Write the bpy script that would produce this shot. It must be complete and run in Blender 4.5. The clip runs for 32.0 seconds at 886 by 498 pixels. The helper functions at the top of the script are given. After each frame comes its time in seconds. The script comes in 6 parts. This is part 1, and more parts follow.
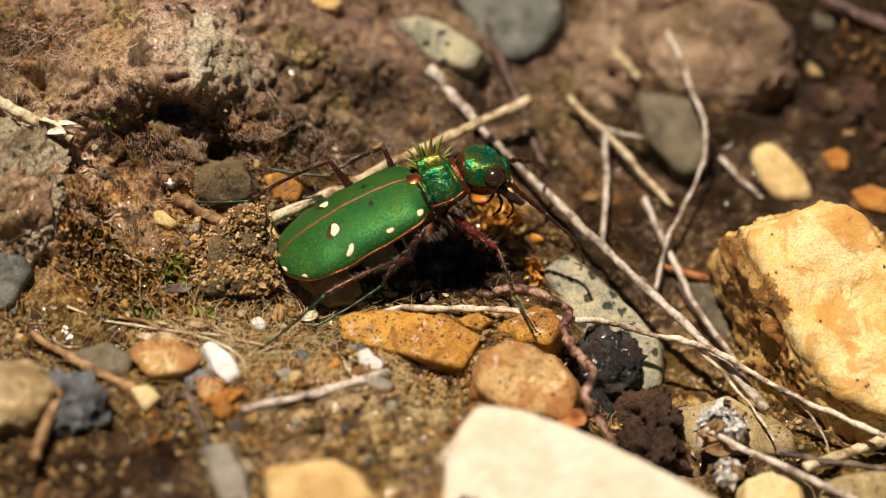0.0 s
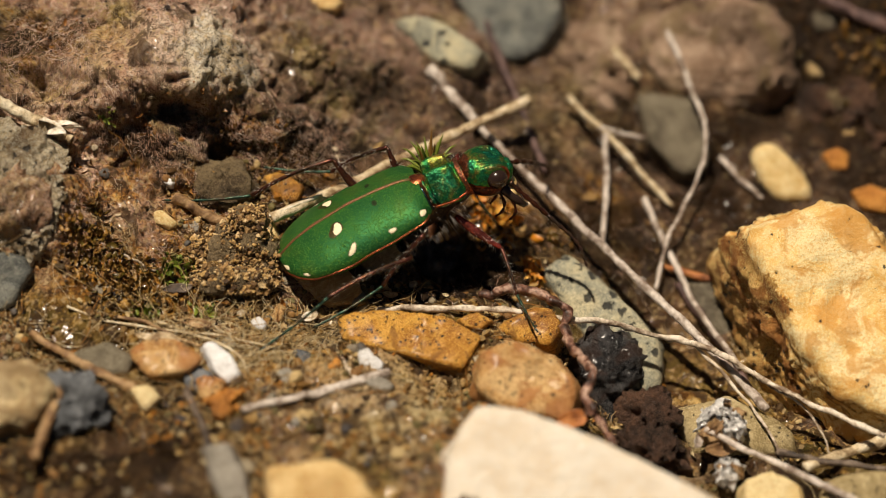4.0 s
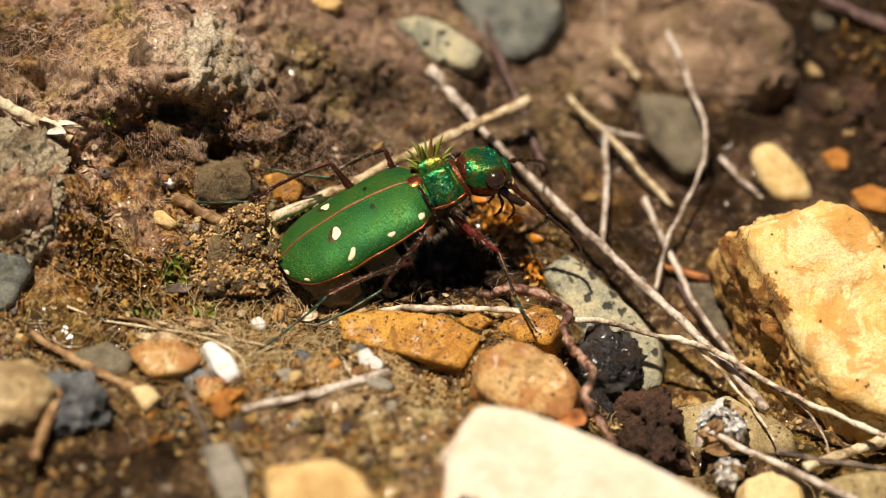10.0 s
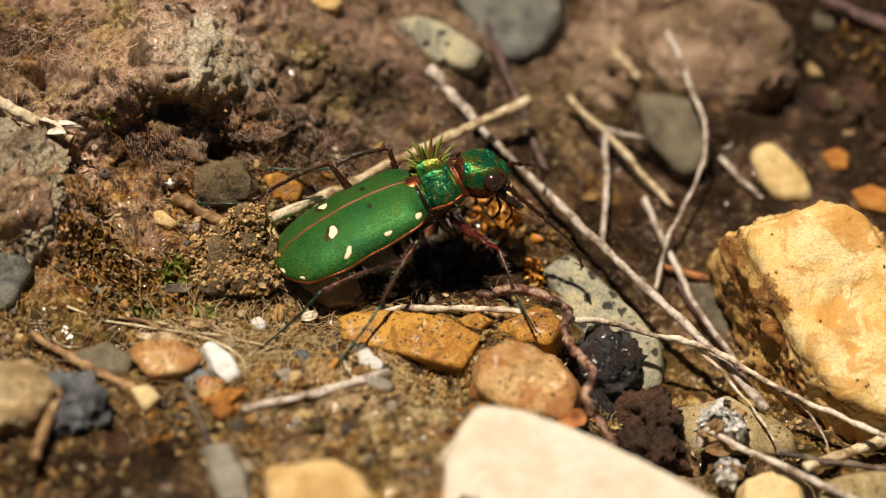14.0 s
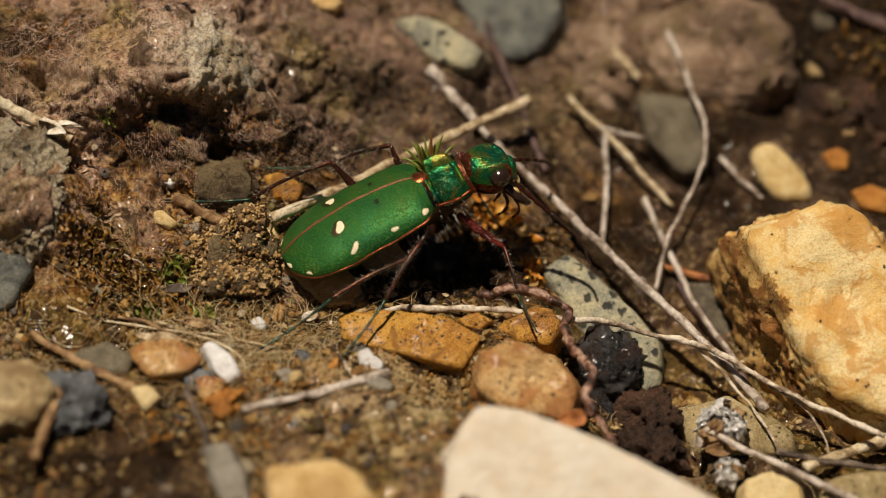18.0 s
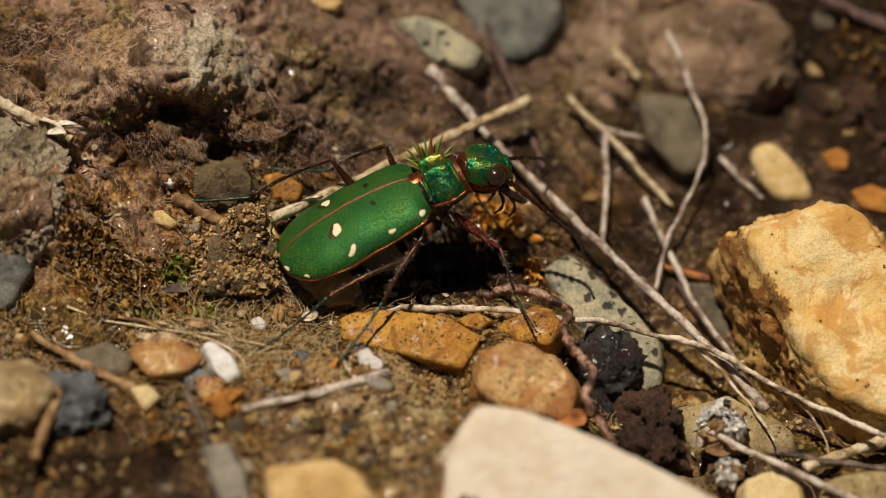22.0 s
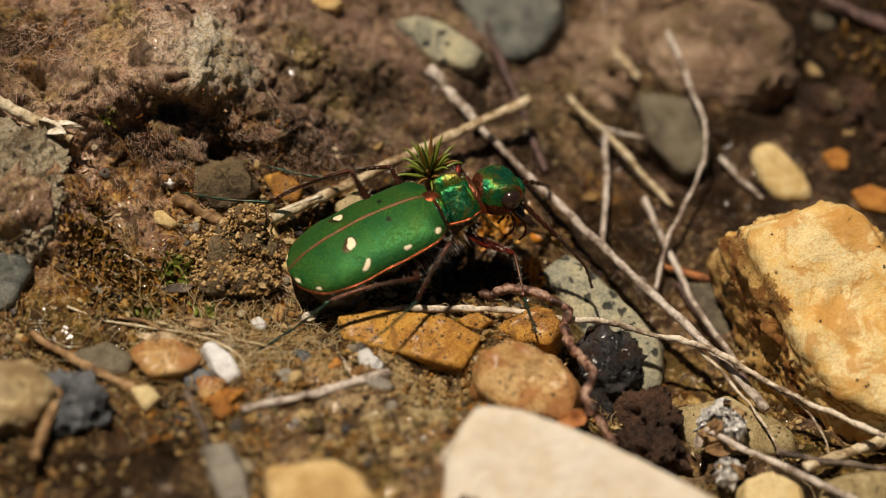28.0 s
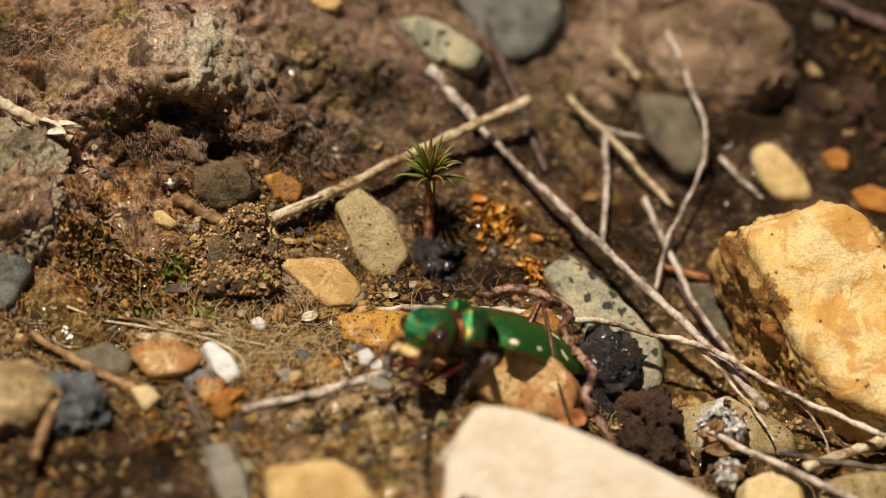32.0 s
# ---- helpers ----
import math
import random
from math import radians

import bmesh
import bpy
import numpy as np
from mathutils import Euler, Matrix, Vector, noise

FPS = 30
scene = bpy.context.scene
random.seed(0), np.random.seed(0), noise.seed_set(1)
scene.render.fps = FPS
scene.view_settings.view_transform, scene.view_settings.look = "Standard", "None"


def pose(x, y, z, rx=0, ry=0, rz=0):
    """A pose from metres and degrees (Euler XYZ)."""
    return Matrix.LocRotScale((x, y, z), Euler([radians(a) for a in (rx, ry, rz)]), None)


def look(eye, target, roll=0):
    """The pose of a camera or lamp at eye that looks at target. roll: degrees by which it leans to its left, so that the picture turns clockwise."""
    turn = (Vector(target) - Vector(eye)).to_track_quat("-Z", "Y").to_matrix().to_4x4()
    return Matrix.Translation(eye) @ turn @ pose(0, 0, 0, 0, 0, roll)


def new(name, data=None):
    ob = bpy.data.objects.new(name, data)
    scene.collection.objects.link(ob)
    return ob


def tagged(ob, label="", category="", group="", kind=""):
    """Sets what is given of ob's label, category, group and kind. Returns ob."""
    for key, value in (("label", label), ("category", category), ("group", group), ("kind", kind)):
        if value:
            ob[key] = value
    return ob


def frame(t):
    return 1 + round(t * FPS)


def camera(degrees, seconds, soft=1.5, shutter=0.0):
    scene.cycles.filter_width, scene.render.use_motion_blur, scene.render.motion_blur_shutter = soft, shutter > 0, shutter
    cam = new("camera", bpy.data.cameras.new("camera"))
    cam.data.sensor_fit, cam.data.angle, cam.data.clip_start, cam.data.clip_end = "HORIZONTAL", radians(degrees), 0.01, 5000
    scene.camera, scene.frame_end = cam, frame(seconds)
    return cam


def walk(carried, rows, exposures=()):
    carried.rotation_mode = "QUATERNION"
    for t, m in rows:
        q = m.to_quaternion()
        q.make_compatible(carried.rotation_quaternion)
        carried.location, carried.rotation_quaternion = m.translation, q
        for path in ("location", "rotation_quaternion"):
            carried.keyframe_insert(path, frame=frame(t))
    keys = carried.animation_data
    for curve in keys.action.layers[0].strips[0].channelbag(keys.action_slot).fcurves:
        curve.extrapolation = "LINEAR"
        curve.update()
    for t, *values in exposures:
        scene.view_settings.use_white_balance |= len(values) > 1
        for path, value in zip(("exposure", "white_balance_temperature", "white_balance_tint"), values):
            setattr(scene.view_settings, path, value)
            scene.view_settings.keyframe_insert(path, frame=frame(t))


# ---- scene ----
# All lengths below are in millimetres; MM turns them into metres.
MM = 0.001

# ---- camera: a macro lens on a tripod ----
PITCH = 38.0
AIM = Vector((0.0, 0.0, 3.0))
REACH = 216.4
cam = camera(12.0, 32.0, soft=0.85, shutter=0.5)
eye_mm = AIM - REACH * Vector((0, math.cos(radians(PITCH)), -math.sin(radians(PITCH))))
cam_pose = look(eye_mm * MM, AIM * MM)
cam.data.dof.use_dof = True
cam.data.dof.focus_distance = 217.4 * MM
cam.data.dof.aperture_fstop = 21.0
walk(cam, [(0.0, cam_pose), (32.0, cam_pose)],
     exposures=[(0.0, 0.05, 7250, 10), (1.0, 0.05, 7250, 10), (2.0, 0.02, 7250, 10), (3.0, -0.18, 7250, 10), (6.0, -0.24, 7250, 10), (7.0, -0.10, 7250, 10), (8.0, -0.08, 7250, 10), (9.0, 0.06, 7250, 10), (10.0, 0.16, 7250, 10), (11.0, 0.17, 7250, 10), (12.0, 0.07, 7250, 10), (13.0, -0.04, 7250, 10), (14.0, -0.05, 7250, 10), (17.0, -0.45, 7250, 10), (18.0, -0.47, 7250, 10), (19.0, -0.52, 7250, 10), (21.0, -0.52, 7250, 10), (23.0, -0.40, 7250, 10), (24.0, -0.10, 7250, 10), (25.0, 0.04, 7250, 10), (25.6, -0.05, 7250, 10), (27.6, -0.42, 7250, 10), (28.0, -0.43, 7250, 10), (30.0, -0.40, 7250, 10), (31.0, -0.34, 7250, 10), (32.0, -0.23, 7250, 10)])

# ---- daylight ----
SUN = Vector((-0.17, -0.12, 0.97)).normalized()
sky_world = bpy.data.worlds.new("sky")
scene.world = sky_world
sky_world.use_nodes = True
wn = sky_world.node_tree.nodes
sky = wn.new("ShaderNodeTexSky")
sky.sky_type = "NISHITA"
sky.sun_disc = False
sky.sun_elevation = math.asin(SUN.z)
sky.sun_rotation = math.atan2(SUN.x, SUN.y)
sky_world.node_tree.links.new(sky.outputs[0], wn["Background"].inputs[0])
wn["Background"].inputs[1].default_value = 0.015
sun_data = bpy.data.lights.new("sun", "SUN")
sun_data.energy, sun_data.angle, sun_data.color = 5.6, radians(1.2), (1.0, 0.905, 0.795)
sun = new("sun", sun_data)
sun.matrix_world = look(SUN * 2.0, (0, 0, 0))

# ---- noise in numpy ----
def lattice(i, j, k, seed):
    h = (i * 374761393 + j * 668265263 + k * 2147483647 + seed * 974634777) & 0xFFFFFFFF
    h = ((h ^ (h >> 13)) * 1274126177) & 0xFFFFFFFF
    h = ((h ^ (h >> 16)) * 2246822519) & 0xFFFFFFFF
    return ((h ^ (h >> 15)) & 0xFFFFFF) / 8388608.0 - 1.0


def vnoise(p, seed=0):
    q = np.floor(p)
    f = p - q
    i, j, k = (q[..., n].astype(np.int64) for n in range(3))
    f = f * f * f * (f * (f * 6 - 15) + 10)
    out = 0
    for a in (0, 1):
        for b in (0, 1):
            for c in (0, 1):
                w = (f[..., 0] if a else 1 - f[..., 0]) * (f[..., 1] if b else 1 - f[..., 1]) * (f[..., 2] if c else 1 - f[..., 2])
                out = out + w * lattice(i + a, j + b, k + c, seed)
    return out


def fbm(p, octaves=4, seed=0, gain=0.5):
    out, amp = 0, 1.0
    for o in range(octaves):
        out = out + amp * vnoise(p * (2.03 ** o) + 17.3 * o, seed + o)
        amp *= gain
    return out


# ---- materials ----
def link_in(tree, value, socket):
    if isinstance(value, bpy.types.NodeSocket):
        tree.links.new(value, socket)
    else:
        socket.default_value = value


class Mat:
    """A small node builder: coordinates in millimetres, shifted at random for each thing."""

    def __init__(self, name, shift=True):
        self.m = bpy.data.materials.new(name)
        self.m.use_nodes = True
        self.t = self.m.node_tree
        self.n = self.t.nodes
        self.b = self.n["Principled BSDF"]
        co = self.n.new("ShaderNodeTexCoord").outputs["Object"]
        mp = self.n.new("ShaderNodeMapping")
        mp.inputs["Scale"].default_value = (1000, 1000, 1000)
        self.t.links.new(co, mp.inputs["Vector"])
        self.co = mp.outputs[0]
        if shift:
            info = self.n.new("ShaderNodeObjectInfo")
            mul = self.math("MULTIPLY", info.outputs["Random"], 60.0)
            add = self.n.new("ShaderNodeVectorMath")
            add.operation = "ADD"
            self.t.links.new(self.co, add.inputs[0])
            self.t.links.new(mul, add.inputs[1])
            self.co = add.outputs[0]

    def math(self, op, a, b=0.0, clamp=False):
        nd = self.n.new("ShaderNodeMath")
        nd.operation, nd.use_clamp = op, clamp
        link_in(self.t, a, nd.inputs[0])
        link_in(self.t, b, nd.inputs[1])
        return nd.outputs[0]

    def noise(self, scale, detail=4.0, rough=0.6, distort=0.0, stretch=None):
        nd = self.n.new("ShaderNodeTexNoise")
        nd.inputs["Scale"].default_value = scale
        nd.inputs["Detail"].default_value = detail
        nd.inputs["Roughness"].default_value = rough
        nd.inputs["Distortion"].default_value = distort
        src = self.co
        if stretch:
            mp = self.n.new("ShaderNodeMapping")
            mp.inputs["Scale"].default_value = stretch
            self.t.links.new(src, mp.inputs["Vector"])
            src = mp.outputs[0]
        self.t.links.new(src, nd.inputs["Vector"])
        return self.math("ADD", self.math("MULTIPLY", nd.outputs["Fac"], 1.9), -0.45, True)

    def cells(self, scale, what="Distance"):
        nd = self.n.new("ShaderNodeTexVoronoi")
        nd.inputs["Scale"].default_value = scale
        self.t.links.new(self.co, nd.inputs["Vector"])
        return nd.outputs[what]

    def ramp(self, fac, stops):
        nd = self.n.new("ShaderNodeValToRGB")
        el = nd.color_ramp.elements
        while len(el) < len(stops):
            el.new(0.5)
        for e, (pos, col) in zip(el, stops):
            e.position = pos
            e.color = (*col, 1) if len(col) == 3 else col
        link_in(self.t, fac, nd.inputs[0])
        return nd.outputs[0]

    def step(self, fac, lo, hi):
        nd = self.n.new("ShaderNodeMapRange")
        nd.interpolation_type = "SMOOTHSTEP"
        link_in(self.t, fac, nd.inputs[0])
        nd.inputs[1].default_value, nd.inputs[2].default_value = lo, hi
        return nd.outputs[0]

    def mix(self, fac, a, b):
        nd = self.n.new("ShaderNodeMix")
        nd.data_type = "RGBA"
        link_in(self.t, fac, nd.inputs[0])
        for v, s in ((a, nd.inputs[6]), (b, nd.inputs[7])):
            link_in(self.t, (*v, 1) if isinstance(v, tuple) and len(v) == 3 else v, s)
        return nd.outputs[2]

    def attribute(self, name):
        nd = self.n.new("ShaderNodeAttribute")
        nd.attribute_name = name
        return nd.outputs["Fac"]

    def bump(self, height, strength=0.5, dist=0.1, before=None):
        nd = self.n.new("ShaderNodeBump")
        nd.inputs["Strength"].default_value = strength
        nd.inputs["Distance"].default_value = dist * MM
        link_in(self.t, height, nd.inputs["Height"])
        if before:
            self.t.links.new(before, nd.inputs["Normal"])
        return nd.outputs[0]

    def done(self, color, rough=0.7, metal=0.0, normal=None, gloss=0.5, **more):
        self.b.inputs["Specular IOR Level"].default_value = gloss
        link_in(self.t, (*color, 1) if isinstance(color, tuple) else color, self.b.inputs["Base Color"])
        link_in(self.t, rough, self.b.inputs["Roughness"])
        link_in(self.t, metal, self.b.inputs["Metallic"])
        if normal:
            self.t.links.new(normal, self.b.inputs["Normal"])
        for key, value in more.items():
            link_in(self.t, value, self.b.inputs[key.replace("_", " ").title()])
        return self.m


def rock_mat(name, light, mid, dark, specks=0.0, speck_color=(0.02, 0.018, 0.015), rough=0.7, stain=None, cell=3.0, grain=1.0, some=0.45, stained=0.75, wet=0.0):
    k = Mat(name)
    big = k.noise(0.3, 4, 0.6, 0.7)
    med = k.noise(1.3, 6, 0.7, 0.4)
    fine = k.noise(8.0, 5, 0.75)
    tiny = k.noise(20.0, 2, 0.6)
    col = k.ramp(big, [(0.32, dark), (0.5, mid), (0.68, light)])
    col = k.mix(k.math("MULTIPLY", k.step(med, 0.5, 0.72), 0.7), col, light)
    col = k.mix(k.math("MULTIPLY", k.step(fine, 0.5, 0.64), 0.7), col, dark)
    col = k.mix(k.math("MULTIPLY", k.step(tiny, 0.56, 0.7), 0.7), col, tuple(min(0.85, c * 1.35 + 0.04) for c in light))
    if stain:
        col = k.mix(k.math("MULTIPLY", k.step(k.noise(0.45, 6, 0.65, 0.8), 0.5, 0.66), stained), col, stain)
    h = k.math("ADD", k.math("MULTIPLY", med, 1.0), k.math("MULTIPLY", fine, 0.3))
    if specks:
        d = k.math("ADD", k.cells(cell), k.math("MULTIPLY", k.math("SUBTRACT", k.noise(cell * 3, 2), 0.5), 0.35))
        few = k.step(k.noise(cell * 0.45, 3), some, some + 0.1)
        sp = k.math("MULTIPLY", k.math("SUBTRACT", 1.0, k.step(d, specks, specks + 0.07)), few)
        col = k.mix(k.math("MULTIPLY", sp, 0.9), col, speck_color)
        h = k.math("SUBTRACT", h, k.math("MULTIPLY", sp, 0.5))
    h = k.math("ADD", h, k.math("MULTIPLY", tiny, 0.07))
    film = k.math("MULTIPLY", k.step(k.noise(0.8, 4), 0.42, 0.6), wet)
    return k.done(col, k.math("ADD", k.math("MULTIPLY", fine, 0.5), rough - 0.28), 0.0, k.bump(h, 1.0, 0.12 * grain), 0.35, Coat_Weight=film, Coat_Roughness=0.28)


M_YELLOW = rock_mat("ochre_stone", (0.62, 0.34, 0.065), (0.52, 0.24, 0.032), (0.28, 0.105, 0.014), 0.22, rough=0.5, cell=3.6, stain=(0.22, 0.09, 0.02), some=0.40, wet=0.2)
M_TAN = rock_mat("tan_stone", (0.76, 0.53, 0.26), (0.67, 0.42, 0.165), (0.48, 0.26, 0.085), 0.08, rough=0.6, cell=3.0, some=0.55)
M_BROWN = rock_mat("brown_stone", (0.64, 0.42, 0.19), (0.48, 0.245, 0.072), (0.26, 0.11, 0.035), 0.18, rough=0.5, cell=3.4, stain=(0.36, 0.14, 0.04), wet=0.15)
M_CREAM = rock_mat("cream_stone", (0.86, 0.79, 0.66), (0.83, 0.73, 0.58), (0.76, 0.63, 0.46), rough=0.75)
M_BIG = rock_mat("orange_limestone", (0.88, 0.69, 0.36), (0.83, 0.54, 0.185), (0.70, 0.37, 0.08), 0.12, rough=0.75, stain=(0.62, 0.29, 0.06), cell=2.0, grain=0.9, some=0.6, stained=0.7)
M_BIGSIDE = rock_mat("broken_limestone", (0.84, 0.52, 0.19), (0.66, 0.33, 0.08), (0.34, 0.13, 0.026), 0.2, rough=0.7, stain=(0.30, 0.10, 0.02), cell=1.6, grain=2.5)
M_DULLTAN = rock_mat("dull_tan_stone", (0.46, 0.33, 0.16), (0.36, 0.235, 0.095), (0.2, 0.115, 0.04), 0.12, rough=0.65)
M_STREAKED = rock_mat("streaked_ochre_stone", (0.74, 0.57, 0.34), (0.55, 0.38, 0.19), (0.28, 0.17, 0.07), 0.12, rough=0.65, stain=(0.24, 0.14, 0.06), stained=0.6, grain=1.6)
M_DULL = rock_mat("dull_olive_stone", (0.20, 0.17, 0.115), (0.14, 0.115, 0.075), (0.07, 0.055, 0.035), rough=0.6)
M_PALE = rock_mat("pale_yellow_stone", (0.80, 0.62, 0.34), (0.72, 0.50, 0.22), (0.54, 0.33, 0.11), rough=0.7)
M_OLIVE = rock_mat("olive_stone", (0.50, 0.40, 0.22), (0.39, 0.30, 0.15), (0.22, 0.16, 0.065), 0.14, rough=0.6)
M_MOTTLED = rock_mat("mottled_stone", (0.56, 0.50, 0.32), (0.34, 0.34, 0.26), (0.17, 0.18, 0.15), 0.24, speck_color=(0.012, 0.014, 0.016), rough=0.6, cell=1.25, some=0.22)
M_SLATE = rock_mat("blue_grey_stone", (0.24, 0.24, 0.20), (0.12, 0.13, 0.12), (0.045, 0.05, 0.05), rough=0.6)
M_DARK = rock_mat("dark_slate", (0.20, 0.21, 0.22), (0.065, 0.072, 0.082), (0.02, 0.021, 0.024), rough=0.5)
M_QUARTZ = rock_mat("white_quartz", (0.82, 0.83, 0.84), (0.72, 0.72, 0.73), (0.50, 0.49, 0.47), rough=0.3, grain=0.6)
M_GREY = rock_mat("grey_pebble", (0.34, 0.31, 0.26), (0.26, 0.235, 0.19), (0.15, 0.13, 0.105), rough=0.6)
M_CHAR = rock_mat("black_crust", (0.10, 0.095, 0.095), (0.026, 0.025, 0.027), (0.006, 0.006, 0.007), rough=0.34, grain=3.0, stain=(0.06, 0.028, 0.016), stained=0.5, wet=0.7)
M_CLAY = rock_mat("orange_clay", (0.55, 0.24, 0.045), (0.42, 0.155, 0.022), (0.20, 0.07, 0.012), rough=0.6)
M_EARTH = rock_mat("red_brown_earth", (0.12, 0.058, 0.032), (0.05, 0.023, 0.013), (0.012, 0.006, 0.003), rough=0.6, grain=2.5)
M_LICHEN = rock_mat("lichen_crust", (0.80, 0.69, 0.50), (0.54, 0.42, 0.25), (0.16, 0.095, 0.04), 0.25, cell=1.8, some=0.42, rough=0.5, grain=3.5, stain=(0.20, 0.115, 0.05), stained=0.6, wet=0.2)
M_LOAM = rock_mat("brown_loam_rock", (0.22, 0.16, 0.085), (0.13, 0.09, 0.045), (0.05, 0.032, 0.016), rough=0.55, grain=2.0)
M_PEAT = rock_mat("pinkish_peat", (0.64, 0.45, 0.32), (0.35, 0.205, 0.125), (0.11, 0.056, 0.03), rough=0.75, grain=3.0, stain=(0.24, 0.17, 0.075), stained=0.6)


def fibre_mat(name, light, mid, dark, rough=0.6):
    k = Mat(name)
    n1 = k.noise(1.0, 5, 0.65, 0.3)
    n2 = k.noise(7.0, 4, 0.7)
    col = k.ramp(n1, [(0.3, dark), (0.5, mid), (0.7, light)])
    col = k.mix(k.math("MULTIPLY", k.step(n2, 0.5, 0.7), 0.45), col, dark)
    return k.done(col, rough, 0.0, k.bump(k.math("ADD", n1, k.math("MULTIPLY", n2, 0.4)), 1.0, 0.07))


M_STRAW = fibre_mat("straw", (0.76, 0.67, 0.49), (0.60, 0.48, 0.30), (0.24, 0.16, 0.08))
M_OLDSTRAW = fibre_mat("weathered_straw", (0.74, 0.63, 0.46), (0.52, 0.40, 0.24), (0.2, 0.12, 0.055))
M_TWIG = fibre_mat("grey_twig", (0.70, 0.63, 0.56), (0.52, 0.445, 0.38), (0.20, 0.145, 0.11))
M_BLEACHED = fibre_mat("bleached_straw", (0.86, 0.82, 0.74), (0.78, 0.71, 0.58), (0.40, 0.31, 0.2))
M_ROOT = fibre_mat("pale_root", (0.78, 0.70, 0.58), (0.60, 0.50, 0.38), (0.18, 0.12, 0.075))
M_REDROOT = fibre_mat("red_root", (0.52, 0.34, 0.25), (0.19, 0.085, 0.055), (0.025, 0.012, 0.008), 0.32)
M_DARKTWIG = fibre_mat("dark_twig", (0.20, 0.15, 0.11), (0.10, 0.07, 0.05), (0.03, 0.02, 0.015))
M_ORANGETWIG = fibre_mat("orange_twig", (0.50, 0.20, 0.06), (0.36, 0.12, 0.03), (0.16, 0.05, 0.015))
M_PURPLETWIG = fibre_mat("purple_twig", (0.17, 0.10, 0.085), (0.10, 0.055, 0.05), (0.04, 0.02, 0.018))


def ground_mat():
    k = Mat("damp_earth", shift=False)
    bank = k.attribute("bank")
    big = k.noise(0.16, 4, 0.6, 0.5)
    med = k.noise(0.9, 5, 0.65, 0.5)
    fine = k.noise(6.5, 5, 0.7, 0.4)
    grit = k.cells(4.5, "Color")
    soil = k.ramp(med, [(0.3, (0.012, 0.006, 0.002)), (0.46, (0.13, 0.064, 0.016)), (0.6, (0.41, 0.245, 0.07)), (0.8, (0.70, 0.49, 0.20))])
    soil = k.mix(k.math("MULTIPLY", k.step(big, 0.5, 0.66), 0.5), soil, (0.22, 0.085, 0.016))
    soil = k.mix(k.math("MULTIPLY", k.step(k.noise(0.28, 4, 0.6, 0.6), 0.52, 0.68), 0.55), soil, (0.20, 0.155, 0.04))
    sand = k.ramp(k.noise(2.4, 6, 0.75, 0.4), [(0.2, (0.05, 0.028, 0.010)), (0.34, (0.42, 0.28, 0.115)), (0.52, (0.68, 0.51, 0.25)), (0.75, (0.84, 0.72, 0.46))])
    soil = k.mix(k.math("MULTIPLY", k.attribute("sandy"), 0.9), soil, sand)
    wool = k.noise(2.0, 6, 0.72, 1.2)
    peat = k.ramp(wool, [(0.15, (0.07, 0.030, 0.016)), (0.33, (0.37, 0.205, 0.14)), (0.5, (0.58, 0.36, 0.26)), (0.66, (0.76, 0.57, 0.43)), (0.85, (0.92, 0.82, 0.70))])
    crust = k.ramp(k.noise(2.6, 6, 0.75, 0.5), [(0.12, (0.10, 0.07, 0.04)), (0.28, (0.58, 0.47, 0.32)), (0.5, (0.84, 0.74, 0.56)), (0.75, (0.92, 0.87, 0.76))])
    green = k.ramp(k.noise(1.8, 6, 0.75, 0.6), [(0.18, (0.05, 0.03, 0.01)), (0.36, (0.32, 0.22, 0.07)), (0.54, (0.58, 0.44, 0.18)), (0.76, (0.82, 0.70, 0.42))])
    peat = k.mix(k.attribute("olive"), peat, green)
    peat = k.mix(k.attribute("pale"), peat, crust)
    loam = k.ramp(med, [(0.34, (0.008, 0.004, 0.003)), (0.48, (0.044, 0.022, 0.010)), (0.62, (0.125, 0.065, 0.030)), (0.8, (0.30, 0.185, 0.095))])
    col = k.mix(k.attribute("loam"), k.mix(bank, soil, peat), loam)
    rust = k.ramp(k.noise(1.8, 5, 0.7, 0.5), [(0.22, (0.018, 0.008, 0.002)), (0.42, (0.20, 0.075, 0.010)), (0.56, (0.46, 0.20, 0.026)), (0.76, (0.72, 0.44, 0.12))])
    col = k.mix(k.math("MULTIPLY", k.attribute("rust"), 0.85), col, rust)
    col = k.mix(k.math("MULTIPLY", k.step(fine, 0.50, 0.68), 0.6), col, (0.018, 0.009, 0.004))
    one = k.n.new("ShaderNodeSeparateColor")
    k.t.links.new(grit, one.inputs[0])
    col = k.mix(k.math("MULTIPLY", k.step(one.outputs[0], 0.84, 0.88), 0.6), col, (0.58, 0.42, 0.22))
    # random dark mottle of humus, painted also as the shade of crevices
    crevice_tone = k.step(k.noise(0.75, 6, 0.7, 0.7), 0.52, 0.62)
    col = k.mix(k.math("MULTIPLY", crevice_tone, k.math("SUBTRACT", 0.85, k.math("MULTIPLY", k.attribute("pale"), 0.6))), col, k.mix(fine, (0.02, 0.010, 0.005), (0.11, 0.062, 0.03)))
    # near-black wet earth; shade of gaps and overhangs is painted in too
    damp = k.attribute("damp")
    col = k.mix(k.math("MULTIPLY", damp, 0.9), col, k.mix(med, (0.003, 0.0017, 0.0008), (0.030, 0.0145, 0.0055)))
    glint = k.noise(14.0, 3, 0.7)
    h = k.math("ADD", k.math("ADD", k.math("MULTIPLY", med, 0.8), k.math("MULTIPLY", fine, 0.3)), k.math("ADD", k.math("MULTIPLY", glint, 0.08), k.math("MULTIPLY", wool, 0.4)))
    wet = k.step(k.noise(0.6, 4), 0.40, 0.62)
